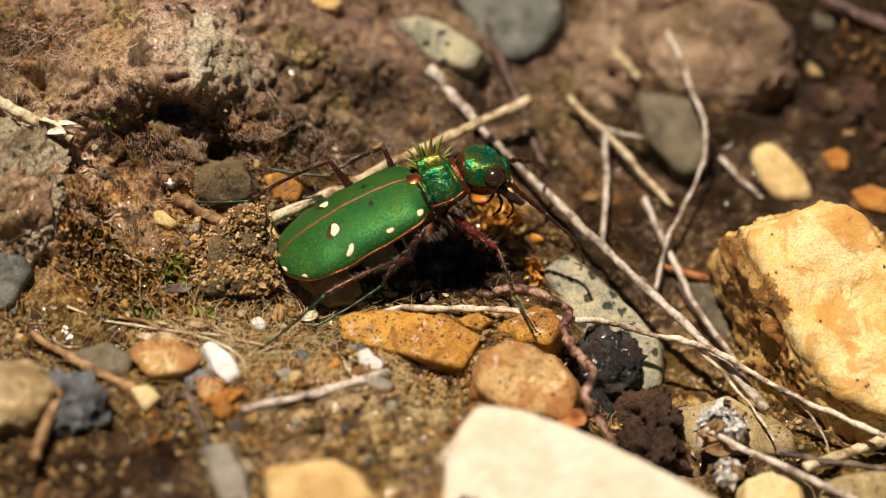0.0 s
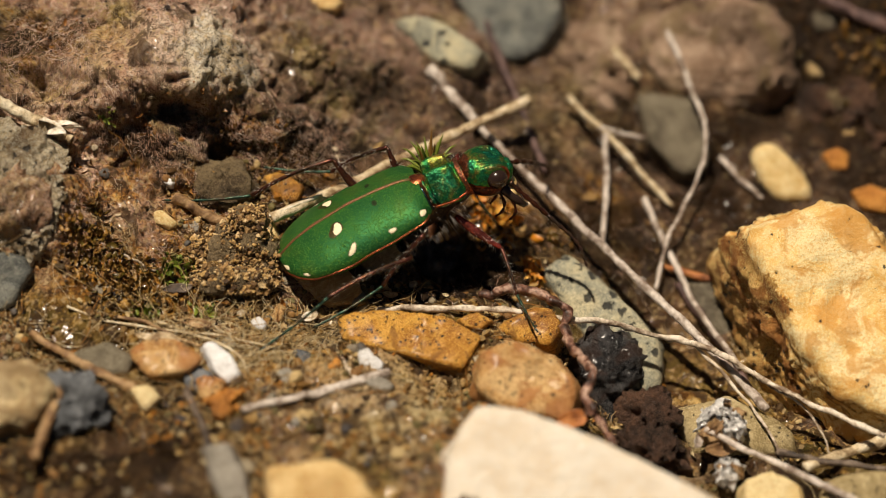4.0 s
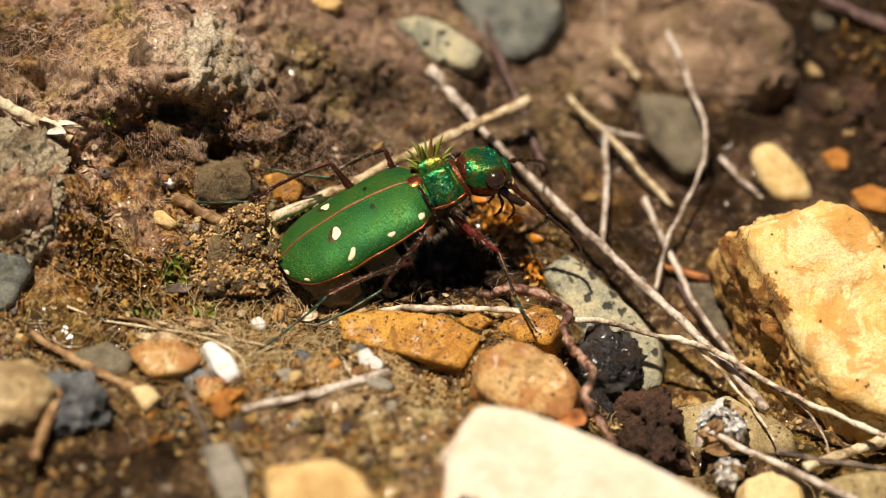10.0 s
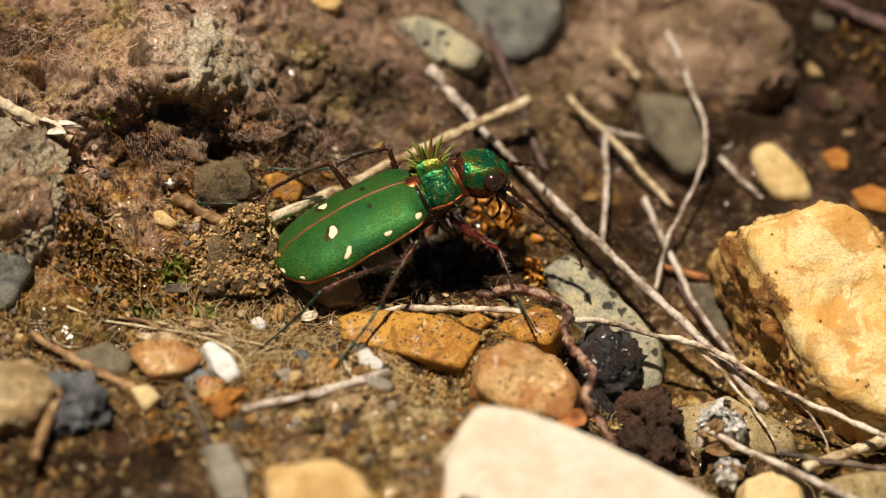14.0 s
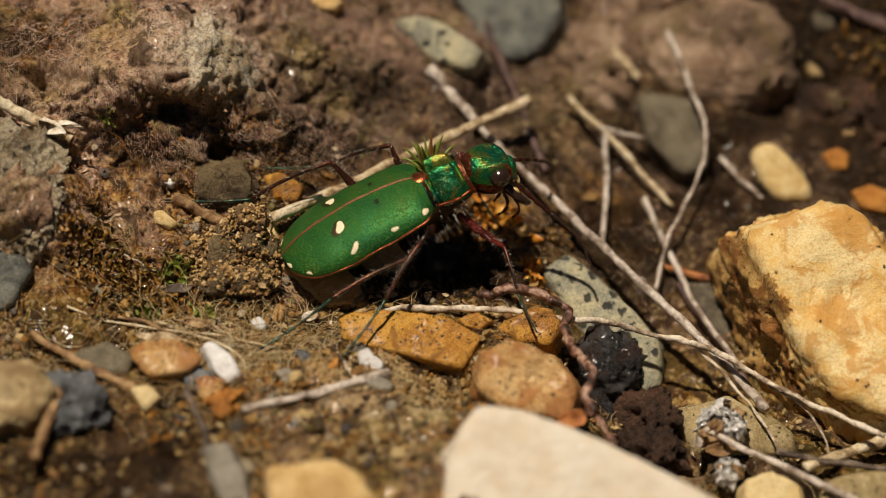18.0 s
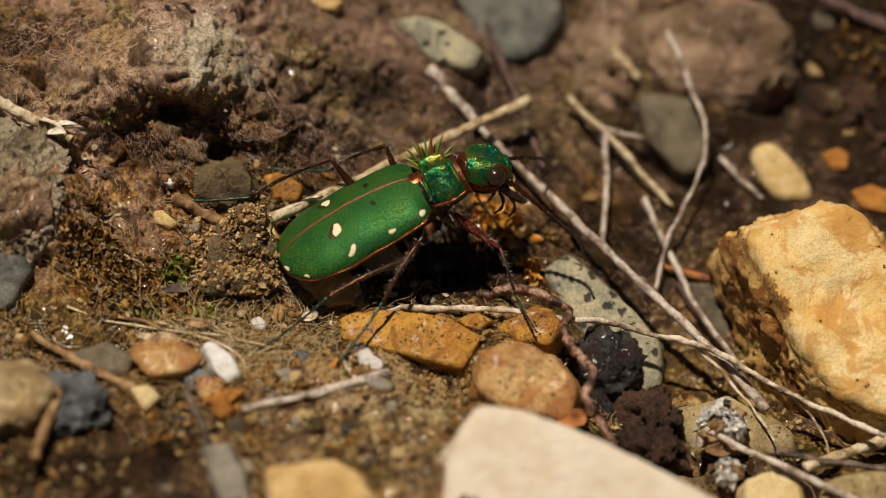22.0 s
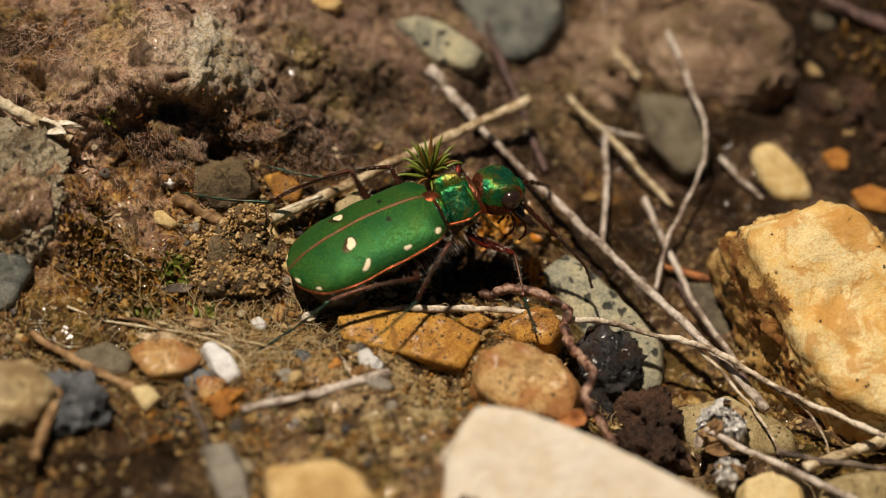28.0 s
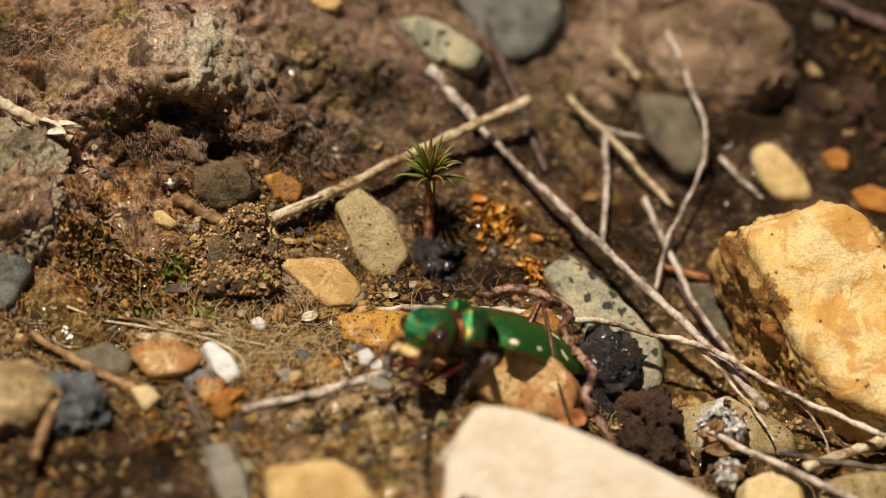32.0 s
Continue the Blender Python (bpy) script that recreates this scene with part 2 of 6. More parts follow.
    rough = k.math("SUBTRACT", 0.62, k.math("MULTIPLY", wet, 0.36))
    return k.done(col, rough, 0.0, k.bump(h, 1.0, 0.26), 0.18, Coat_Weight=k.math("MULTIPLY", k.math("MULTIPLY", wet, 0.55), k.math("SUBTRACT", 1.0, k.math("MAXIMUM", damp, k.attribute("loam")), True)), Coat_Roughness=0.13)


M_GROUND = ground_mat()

# ---- mesh helpers ----
def mesh_from(name, verts, faces, material, smooth=True):
    """verts in millimetres."""
    me = bpy.data.meshes.new(name)
    me.from_pydata((np.asarray(verts) * MM).tolist(), [], faces)
    me.materials.append(material)
    if smooth:
        me.polygons.foreach_set("use_smooth", [True] * len(me.polygons))
    me.update()
    return me


def zone(me, name, values):
    me.attributes.new(name, "FLOAT", "POINT").data.foreach_set("value", np.asarray(values, np.float32).ravel())


def part(name, me, parent, label=""):
    ob = new(name, me)
    ob.parent = parent
    return tagged(ob, label)


def grid_faces(nu, nv, wrap=False):
    f = []
    for i in range(nu - 1):
        for j in range(nv if wrap else nv - 1):
            a, b = i * nv + j, i * nv + (j + 1) % nv
            f.append((a, b, b + nv, a + nv))
    return f


# ---- the ground ----
def sig(v):
    return 1.0 / (1.0 + np.exp(-np.clip(v, -40, 40)))


def mound(x, y, cx, cy, rx, ry, h):
    return h * np.exp(-((x - cx) / rx) ** 2 - ((y - cy) / ry) ** 2)


def ground(x, y):
    """Height of the earth: a bank behind and to the west, a hollow to the east."""
    near = sig((70 - np.hypot(x, y)) / 8.0)
    y0 = np.interp(x, [-30, -22, -15, -5, 4, 14], [0.0, 2.0, 5.4, 8.0, 11.0, 15.0])
    top = np.interp(x, [-30, -22, -13, -5, 3, 10], [7.5, 7.0, 8.2, 6.0, 3.2, 2.0])
    z = top * sig((y - y0) / 2.3) + 0.16 * np.clip(y - y0, 0, 40) * sig((-x - 2) / 4)
    z = z + 2.6 * sig((-x - 10.5) / 2.2) * sig((y + 2.0) / 1.5)
    z = z - 4.6 * sig((x - 6.5) / 1.6) * sig((3.0 - y) / 2.2)
    z = z - 2.2 * sig((x - 5.5) / 1.2) * sig((y + 3.0) / 3) * sig((9 - y) / 2)
    z = z + mound(x, y, 15.0, 21.0, 6.0, 4.5, 4.5) + mound(x, y, -21.5, 0.2, 3.0, 2.4, 1.6)
    z = z + mound(x, y, -13.4, 9.5, 4.6, 3.2, 1.8) + mound(x, y, 24, 24, 4, 8, 4.0)
    return z * near


# swellings that lean out over the hollows below them: place, radius, push
BROWS = ((-17.6, 6.2, 9.4, 2.2, (0, -0.5, 0.2)), (-15.0, 7.2, 9.2, 2.4, (0, -0.7, 0.3)), (-12.4, 7.8, 9.2, 2.4, (0.1, -0.8, 0.3)), (-9.2, 7.9, 6.5, 2.0, (0, -0.6, 0.3)), (-11.0, 6.9, 5.9, 1.0, (0, -0.4, 0.1)), (-6.6, 7.9, 4.9, 1.8, (0, -0.6, 0.2)), (-18.6, 2.0, 6.0, 1.2, (0.5, -0.5, 0)))
# pale crust, sandy soil and olive crust: place and radius
PALE = ((-11.3, 8.6, 9.6, 2.1), (-12.6, 7.6, 9.0, 1.0), (-10.2, 8.6, 8.4, 1.0), (-19.5, 7.6, 9.4, 1.0))
SANDY = ((-8.0, -5.0, 0.2, 2.6), (-5.5, -7.6, 0.0, 2.6), (-10.5, -3.8, 0.4, 1.6), (-2.0, -8.8, 0.0, 2.6), (-1.5, -11.0, 0.0, 2.0))
OLIVE = ((-20.6, 7.7, 9.3, 2.0), (-22.5, 8.8, 10.3, 2.4), (-17.8, 9.8, 10.4, 1.6), (-5.4, 10.6, 5.4, 1.8), (-7.0, 11.8, 6.6, 1.6), (9.0, 15.0, 2.0, 2.4), (6.0, 12.0, 2.0, 2.0))

PITS = ((-0.6, -6.0, 0.0, 1.3, 0.7), (1.7, -6.9, 0.0, 1.3, 1.1), (-13.8, 6.3, 7.4, 0.66, 1.9), (-11.3, 5.7, 5.1, 0.68, 1.8), (18.3, 15.7, 2.1, 1.6, 2.4), (12.6, 11.5, -0.2, 1.4, 1.6), (-20.3, 6.4, 9.1, 0.8, 0.8), (-12.6, 7.7, 9.2, 2.3, -0.25), (-13.6, 5.9, 6.0, 1.2, -0.55), (-21.0, 1.2, 5.4, 1.8, -0.7), (-8.0, 7.4, 5.5, 1.5, -0.6), (-17.6, 4.0, 5.6, 1.0, 0.4), (0.6, 2.4, -0.1, 1.7, 1.1), (3.2, 0.6, -0.6, 1.3, 0.9))

# centres and radii of rusty, lichen-stained earth
RUSTY = ((-12.8, 4.6, 4.6, 1.8), (-16.8, 3.2, 5.2, 1.4), (-10.2, 6.4, 5.6, 1.4), (-22.5, 9.6, 10.8, 2.0), (-17.2, -0.6, 2.6, 2.0), (-6.6, 6.6, 3.6, 1.4), (-19.6, 3.8, 7.0, 1.2), (-15.4, 4.5, 5.7, 1.7), (-11.5, 5.4, 5.0, 1.6), (-9.0, 5.8, 3.7, 1.8), (-18.2, 2.3, 5.1, 1.5), (-21.5, 8.4, 10.2, 2.2), (3.0, 6.0, 0.2, 1.6), (-13.2, 1.3, 2.8, 1.8), (-15.0, -1.1, 1.9, 2.4), (-19.0, -0.9, 3.3, 1.8), (-6.0, 4.1, 1.4, 1.6), (-10.0, -5.5, 0.1, 2.2), (8.0, 9.0, -0.6, 1.5))


def make_ground():
    def axis(lo, hi, step):
        out = list(np.arange(lo, hi, step))
        grow = [0.4 * 1.45 ** n for n in range(22)]
        return np.array([lo - g for g in reversed(np.cumsum(grow))] + out + [hi + g for g in np.cumsum(grow)])
    xs = axis(-27, 27, 0.115)
    ys = axis(-20, 31, 0.15)
    ys = np.unique(np.concatenate([ys, np.arange(-1.925, 12.5, 0.15)]))
    x, y = np.meshgrid(xs, ys)
    z = ground(x, y)
    gy, gx = np.gradient(z, ys, xs)
    nrm = np.stack([-gx, -gy, np.ones_like(z)], -1)
    nrm /= np.linalg.norm(nrm, axis=-1, keepdims=True)
    p = np.stack([x, y, z], -1)
    near = sig((60 - np.hypot(x, y)) / 5.0)
    lump = np.clip((z - 2.0) / 3.0, 0, 1)
    d = 0.5 * fbm(p * 0.33, 3, 3) * (0.5 + 0.6 * lump) + 0.20 * fbm(p * 1.1, 4, 11, 0.55)
    d += 0.085 * fbm(p * 2.6, 3, 23, 0.6) - 0.25 * np.clip(np.abs(vnoise(p * 0.8, 31)) - 0.05, -1, 0.0)
    d += 0.45 * fbm(p * 0.19 + 3.0, 4, 51) * np.clip(lump + sig((y - 9) / 2), 0, 1)
    crack = np.clip(1 - 5.0 * np.abs(vnoise(p * 0.42 + 7.0, 61) + 0.35 * vnoise(p * 1.3, 62)), 0, 1)
    crack2 = np.clip(1 - 6.0 * np.abs(vnoise(p * 0.95 + 11.0, 63) + 0.3 * vnoise(p * 2.6, 64)), 0, 1)
    d -= (0.42 * crack + 0.24 * crack2) * lump
    d += 0.16 * (0.6 - 2.2 * np.abs(vnoise(p * 1.5 + 3.0, 66))) * (1 - 0.6 * np.abs(vnoise(p * 3.1, 67))) * lump
    for cx, cy, cz, r, deep in PITS:
        q = ((x - cx) / (1.5 * r)) ** 2 + ((y - cy) / (1.2 * r)) ** 2 + ((z - cz) / r) ** 2
        d -= deep * np.exp(-q * q)
    d += 0.05 * fbm(p * 5.0, 3, 68, 0.6) * lump + 0.34 * fbm(p * 0.62 + 5.0, 3, 69) * (1 - lump) * sig((-y - 5) / 2)
    push = np.zeros_like(p)
    for cx, cy, cz, r, way in BROWS:
        q = ((x - cx) / (1.3 * r)) ** 2 + ((y - cy) / r) ** 2 + ((z - cz) / r) ** 2
        push += np.exp(-q * q)[..., None] * np.array(way)
    raw = p
    p = p + nrm * (d * near)[..., None] + push

    def spread_of(balls, rough, seed):
        out = np.zeros_like(x)
        for cx, cy, cz, r in balls:
            out = np.maximum(out, np.exp(-(((x - cx) / (1.3 * r)) ** 2 + ((y - cy) / r) ** 2 + ((z - cz) / r) ** 2)))
        return np.clip(out * (1.3 + rough * fbm(raw * 0.8, 4, seed)), 0, 1)
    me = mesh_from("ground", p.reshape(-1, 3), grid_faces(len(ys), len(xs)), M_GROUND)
    bank = np.clip(0.95 * sig((z - 2.6) / 0.8) + 0.5 * fbm(p * 0.25, 3, 41) * (x > -24), 0, 1)
    bank = np.maximum(bank, sig((y - 8) / 1.5) * 0.9)
    zone(me, "bank", bank * near)
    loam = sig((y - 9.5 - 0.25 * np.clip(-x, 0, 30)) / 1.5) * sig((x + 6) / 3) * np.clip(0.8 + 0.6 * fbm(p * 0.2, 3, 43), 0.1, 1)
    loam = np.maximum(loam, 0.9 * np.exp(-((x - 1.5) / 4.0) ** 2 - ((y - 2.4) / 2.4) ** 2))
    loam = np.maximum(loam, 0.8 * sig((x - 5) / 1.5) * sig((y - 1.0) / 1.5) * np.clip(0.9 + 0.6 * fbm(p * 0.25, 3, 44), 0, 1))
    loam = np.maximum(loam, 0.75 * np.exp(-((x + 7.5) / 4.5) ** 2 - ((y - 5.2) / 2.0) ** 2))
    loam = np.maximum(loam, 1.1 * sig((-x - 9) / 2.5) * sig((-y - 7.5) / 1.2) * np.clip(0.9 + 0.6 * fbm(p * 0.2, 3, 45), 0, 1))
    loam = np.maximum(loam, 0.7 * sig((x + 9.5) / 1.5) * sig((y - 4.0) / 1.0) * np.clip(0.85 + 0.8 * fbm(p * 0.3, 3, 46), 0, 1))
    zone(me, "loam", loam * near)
    # x, y and radii of wet earth and of shade painted into hollows
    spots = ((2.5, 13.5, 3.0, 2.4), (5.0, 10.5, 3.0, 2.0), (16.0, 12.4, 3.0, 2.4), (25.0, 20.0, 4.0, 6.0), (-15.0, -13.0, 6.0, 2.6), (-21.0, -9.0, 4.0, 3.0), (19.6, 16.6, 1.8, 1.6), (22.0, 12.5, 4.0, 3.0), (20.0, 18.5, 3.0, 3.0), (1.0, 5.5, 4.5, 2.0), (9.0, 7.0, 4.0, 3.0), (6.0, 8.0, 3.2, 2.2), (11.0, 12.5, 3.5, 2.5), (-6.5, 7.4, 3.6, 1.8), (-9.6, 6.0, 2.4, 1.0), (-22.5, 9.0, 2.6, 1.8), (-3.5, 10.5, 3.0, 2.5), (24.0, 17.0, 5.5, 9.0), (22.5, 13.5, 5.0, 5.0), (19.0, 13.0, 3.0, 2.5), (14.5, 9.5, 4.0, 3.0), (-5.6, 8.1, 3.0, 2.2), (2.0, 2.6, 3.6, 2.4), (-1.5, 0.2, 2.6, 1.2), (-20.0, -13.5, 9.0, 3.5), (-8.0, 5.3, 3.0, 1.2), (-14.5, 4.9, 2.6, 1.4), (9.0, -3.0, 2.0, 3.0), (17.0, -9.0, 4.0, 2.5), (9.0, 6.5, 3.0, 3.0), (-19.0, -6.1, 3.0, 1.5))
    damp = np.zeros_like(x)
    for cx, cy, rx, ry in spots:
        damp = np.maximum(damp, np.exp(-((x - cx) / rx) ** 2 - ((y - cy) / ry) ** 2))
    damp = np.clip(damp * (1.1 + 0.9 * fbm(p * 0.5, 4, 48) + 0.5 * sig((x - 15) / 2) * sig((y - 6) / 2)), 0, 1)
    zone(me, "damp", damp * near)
    zone(me, "pale", spread_of(PALE, 1.0, 91))
    zone(me, "sandy", spread_of(SANDY, 1.4, 93))
    zone(me, "olive", spread_of(OLIVE, 1.2, 92))
    rust = np.zeros_like(x)
    for cx, cy, cz, r in RUSTY:
        rust = np.maximum(rust, np.exp(-(((x - cx) / (1.5 * r)) ** 2 + ((y - cy) / r) ** 2 + ((z - cz) / r) ** 2)))
    rust = np.clip(rust * (1.25 + 1.2 * fbm(p * 0.6, 4, 58)), 0, 1)
    zone(me, "rust", rust * near)
    ob = new("ground", me)
    tagged(ob, "damp brown earth with a peaty bank and a hollow", "ground", kind="structure")
    return p


GROUND = make_ground()

# ---- stones ----
BALLS = {}


def ball(sub):
    if sub not in BALLS:
        bm = bmesh.new()
        bmesh.ops.create_icosphere(bm, subdivisions=sub, radius=1.0)
        BALLS[sub] = (np.array([v.co[:] for v in bm.verts]), [[v.index for v in f.verts] for f in bm.faces])
        bm.free()
    return BALLS[sub]


stone_count = [0]


def stone(name, label, mat, place, tilt, outline, thick, flare, edge, rough, category, sub, side=None):
    """A stone with a worn flat top of the given outline; its sides slope by flare, its edges are rounder for a small edge."""
    stone_count[0] += 1
    seed = stone_count[0] * 7
    dirs, faces = ball(sub)
    planes = []
    size = 0
    for (ax, ay), (bx, by) in zip(outline, outline[1:] + outline[:1]):
        n = np.array([by - ay, ax - bx, 0.0])
        n /= np.linalg.norm(n)
        dist = n[0] * ax + n[1] * ay
        n[2] = flare
        k = np.linalg.norm(n)
        planes.append((n / k, (dist + flare * thick * 0.5) / k))
        size = max(size, math.hypot(ax, ay))
    planes.append((np.array([0, 0, 1.0]), thick * 0.5))
    planes.append((np.array([0, 0, -1.0]), thick * 0.5))
    inv = 0
    for n, dist in planes:
        inv = inv + np.clip(dirs @ n / max(dist, 0.05), 0, None) ** edge
    r = inv ** (-1.0 / edge)
    p = dirs * r[:, None]
    amp = rough * min(1.0, 0.35 * size)
    p = p + dirs * (amp * fbm(p * (2.2 / max(size, 0.6)) + seed, 3, seed) + 0.22 * amp * fbm(p * (9.0 / max(size, 0.8)) + seed, 3, seed + 5))[:, None]
    if rough >= 0.4:
        p = p + dirs * (0.36 * fbm(p * 1.5 + seed, 4, seed + 9, 0.65))[:, None]
    else:
        broken = np.clip((thick * 0.42 - p[:, 2]) / (thick * 0.2), 0, 1) * np.clip(size / 8.0, 0, 1)
        p = p + dirs * (0.32 * broken * fbm(p * 0.9 + seed, 4, seed + 12, 0.65))[:, None]
        p = p + dirs * (0.03 * fbm(p * 3.0 + seed, 3, seed + 9, 0.6))[:, None]
    p[:, 2] -= thick * 0.5
    me = mesh_from(name, p, faces, mat)
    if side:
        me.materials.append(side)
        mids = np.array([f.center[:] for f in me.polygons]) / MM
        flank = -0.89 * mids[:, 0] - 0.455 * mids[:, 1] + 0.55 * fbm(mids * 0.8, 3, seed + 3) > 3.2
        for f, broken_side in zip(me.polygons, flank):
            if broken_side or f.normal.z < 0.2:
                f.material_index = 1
    ob = new(name, me)
    ob.matrix_basis = pose(*(c * MM for c in place), tilt[0], tilt[1], 0)
    return tagged(ob, label, category)


# ---- twigs, straws and roots ----
def smooth_path(pts, per=8):
    pts = [np.array(p, float) for p in pts]
    q = [2 * pts[0] - pts[1]] + pts + [2 * pts[-1] - pts[-2]]
    out = []
    for a, b, c, d in zip(q, q[1:], q[2:], q[3:]):
        for s in np.linspace(0, 1, per, endpoint=False):
            out.append(0.5 * (2 * b + (c - a) * s + (2 * a - 5 * b + 4 * c - d) * s * s + (3 * b - a - 3 * c + d) * s ** 3))
    return np.array(out + [pts[-1]])


def tube(path, radii, ring=10, caps=True):
    path = np.asarray(path, float)
    tan = np.gradient(path, axis=0)
    tan /= np.linalg.norm(tan, axis=1, keepdims=True) + 1e-9
    ref = np.array([0.13, 0.2, 0.97]) if abs(tan[0][2]) < 0.9 else np.array([1.0, 0.1, 0])
    side = np.cross(tan, ref)
    side /= np.linalg.norm(side, axis=1, keepdims=True) + 1e-9
    up = np.cross(side, tan)
    a = np.linspace(0, 2 * math.pi, ring, endpoint=False)
    radii = np.broadcast_to(np.asarray(radii, float), (len(path),))
    v = path[:, None, :] + radii[:, None, None] * (np.cos(a)[None, :, None] * side[:, None, :] + np.sin(a)[None, :, None] * up[:, None, :])
    f = grid_faces(len(path), ring, True)
    if caps:
        f += [tuple(range(ring - 1, -1, -1)), tuple((len(path) - 1) * ring + i for i in range(ring))]
    return v.reshape(-1, 3), f


def twig(name, label, mat, pts, r0, r1, category, wob):
    path = smooth_path(pts, 16)
    n = len(path)
    seed = int(abs(pts[0][0]) * 100) % 997
    s = np.linspace(0, 1, n)
    line = np.stack([s * n * 0.16, 0 * s + seed, 0 * s], -1)
    path = path + wob * np.stack([fbm(line + k, 3, seed + k) for k in (0, 9, 21)], -1)
    rad = (r0 + (r1 - r0) * s) * (1 + 0.14 * fbm(line * 1.7, 2, seed + 3))
    v, f = tube(path, rad, 14)
    c = np.repeat(path, 14, axis=0)
    knots = 0.34 if category == "root" and r0 > 0.15 else 0.18
    v = c + (v - c) * (1 + knots * fbm(v * np.array((1.6, 3.0, 3.0)), 3, seed + 8, 0.6))[:, None]
    base = np.array(pts[0], float)
    ob = new(name, mesh_from(name, v - base, f, mat))
    ob.location = base * MM
    return tagged(ob, label, category)


M_BARK = fibre_mat("brown_straw", (0.42, 0.27, 0.13), (0.28, 0.16, 0.07), (0.12, 0.06, 0.025))

# ---- stones and pebbles ----
stone("stone", "ochre stone with dark pits and a damp front", M_YELLOW, (-1.64, -3.77, 0.71), (24, 0), [(-3.89, 1), (-3.47, -0.49), (2.73, -2.25), (3.59, -0.32), (2.1, 0.8), (-1.07, 1.26)], 2.8, -0.12, 26, 0.12, "stone", 5)
stone("stone", "smooth brown stone wedged in damp earth", M_BROWN, (4.19, -7.5, 0.53), (40, 0), [(-2.54, -0.52), (-0.9, -1.53), (2.16, -2.19), (2.51, -0.52), (1.67, 1.22), (-0.74, 2.08), (-2.17, 1.45)], 5, 0.1, 18, 0.24, "stone", 5)
stone("pebble", "small bright ochre pebble under a pale root", M_YELLOW, (4.64, -2.63, 0.1), (35, 0), [(-1.8, -0.07), (-0.99, -0.79), (0.89, -1.09), (1.41, 0.02), (0.9, 1.01), (-0.41, 0.92)], 2.5, 0.15, 14, 0.12, "pebble", 4)
stone("stone", "large pale cream stone with a smooth face", M_CREAM, (5.98, -15, 1.04), (34, 0), [(-6.22, -3.64), (7.91, -3.64), (7.95, -1.66), (2.76, 1.19), (-2.35, 3.2), (-4.29, 3.35), (-5.76, 1.19)], 6, 0.05, 22, 0.12, "stone", 5)
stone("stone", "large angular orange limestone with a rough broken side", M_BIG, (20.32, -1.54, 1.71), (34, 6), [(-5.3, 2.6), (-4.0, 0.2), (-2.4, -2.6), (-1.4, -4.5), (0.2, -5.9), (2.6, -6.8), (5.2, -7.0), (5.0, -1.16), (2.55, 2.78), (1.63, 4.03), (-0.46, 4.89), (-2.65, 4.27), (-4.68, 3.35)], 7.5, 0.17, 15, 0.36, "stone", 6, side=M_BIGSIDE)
stone("stone", "grey-green stone speckled with black lichen", M_MOTTLED, (8.65, 0.84, -2.42), (42, 0), [(-3.5, 2.58), (-1.97, 0.24), (0.95, -3.94), (2.72, -3.79), (2.8, -1.32), (1.58, 0.24), (-0.48, 2.34), (-2.1, 3.66)], 4, 0.15, 14, 0.12, "stone", 5)
stone("stone", "olive grey wedge of stone standing in the soil", M_OLIVE, (-3.68, 2.93, 1.77), (45, 0), [(-1.97, 1.51), (-0.79, -1.55), (0.92, -2.52), (1.86, -1.1), (0.68, 1.27), (-0.71, 2.4)], 2.2, 0.15, 20, 0.12, "stone", 5)
stone("stone", "tan slab of stone lying in the soil", M_TAN, (-6.06, -0.01, 1.02), (34, 0), [(-2.44, 0.91), (0.07, -1.42), (1.46, -1.23), (1.87, -0.53), (0.69, 1.06), (-1.65, 1.21)], 1.8, 0.15, 18, 0.12, "stone", 5)
stone("stone", "pale stone with large black lichen spots", M_MOTTLED, (-0.04, 14.61, 5.82), (40, 0), [(-2.51, 1.13), (-0.53, -1.15), (1.59, -1.59), (2.22, -0.59), (0.53, 0.73), (-1.29, 1.48)], 3, 0.15, 14, 0.12, "stone", 4)
stone("stone", "blue-grey slate stone with a chipped corner", M_SLATE, (4, 18.14, 4.3), (42, 0), [(-3.5, 2.07), (-1.96, -0.78), (-0.27, -1.98), (1.05, -1.54), (2.48, 0.17), (2.21, 2.07)], 4, 0.15, 14, 0.12, "stone", 5)
stone("stone", "dull olive grey stone half sunk in brown earth", M_DULL, (12.83, 12.67, 0.85), (40, 0), [(-2.18, 2.39), (-1.66, -0.28), (0, -2.16), (1.43, -1.85), (1.76, -0.28), (0.66, 2.17)], 3, 0.15, 14, 0.12, "stone", 4)
stone("pebble", "pale yellow pebble of two rounded halves", M_PALE, (18.11, 9.95, 0.4), (38, 0), [(-1.55, 1.4), (-1.13, -0.36), (0.06, -1.49), (1.72, -1.36), (1.39, -0.05), (-0.48, 1.87)], 2.5, 0.15, 8, 0.12, "pebble", 4)
stone("pebble", "orange pebble behind the large stone", M_CLAY, (22.99, 8.85, -0.4), (38, 0), [(-1.1, 0.36), (-0.61, -0.55), (0.75, -0.86), (1.08, 0.29), (-0.12, 0.76)], 2, 0.15, 14, 0.12, "pebble", 4)
stone("stone", "flat rust-brown pebble with a thin crack", M_BROWN, (-13.98, -6.66, 1.42), (22, 0), [(-2.01, 0.23), (-0.74, -1.25), (1.24, -0.87), (2.01, -0.03), (0.75, 0.94), (-1.24, 0.98)], 1.6, -0.2, 14, 0.12, "pebble", 4)
stone("pebble", "white quartz pebble on soil", M_QUARTZ, (-11.2, -6.56, 0.97), (35, 0), [(-0.95, 0.86), (-0.36, -0.47), (0.34, -1.23), (1.04, -0.68), (0.4, 0.42), (-0.47, 1.1)], 1.6, 0.15, 14, 0.12, "pebble", 4)
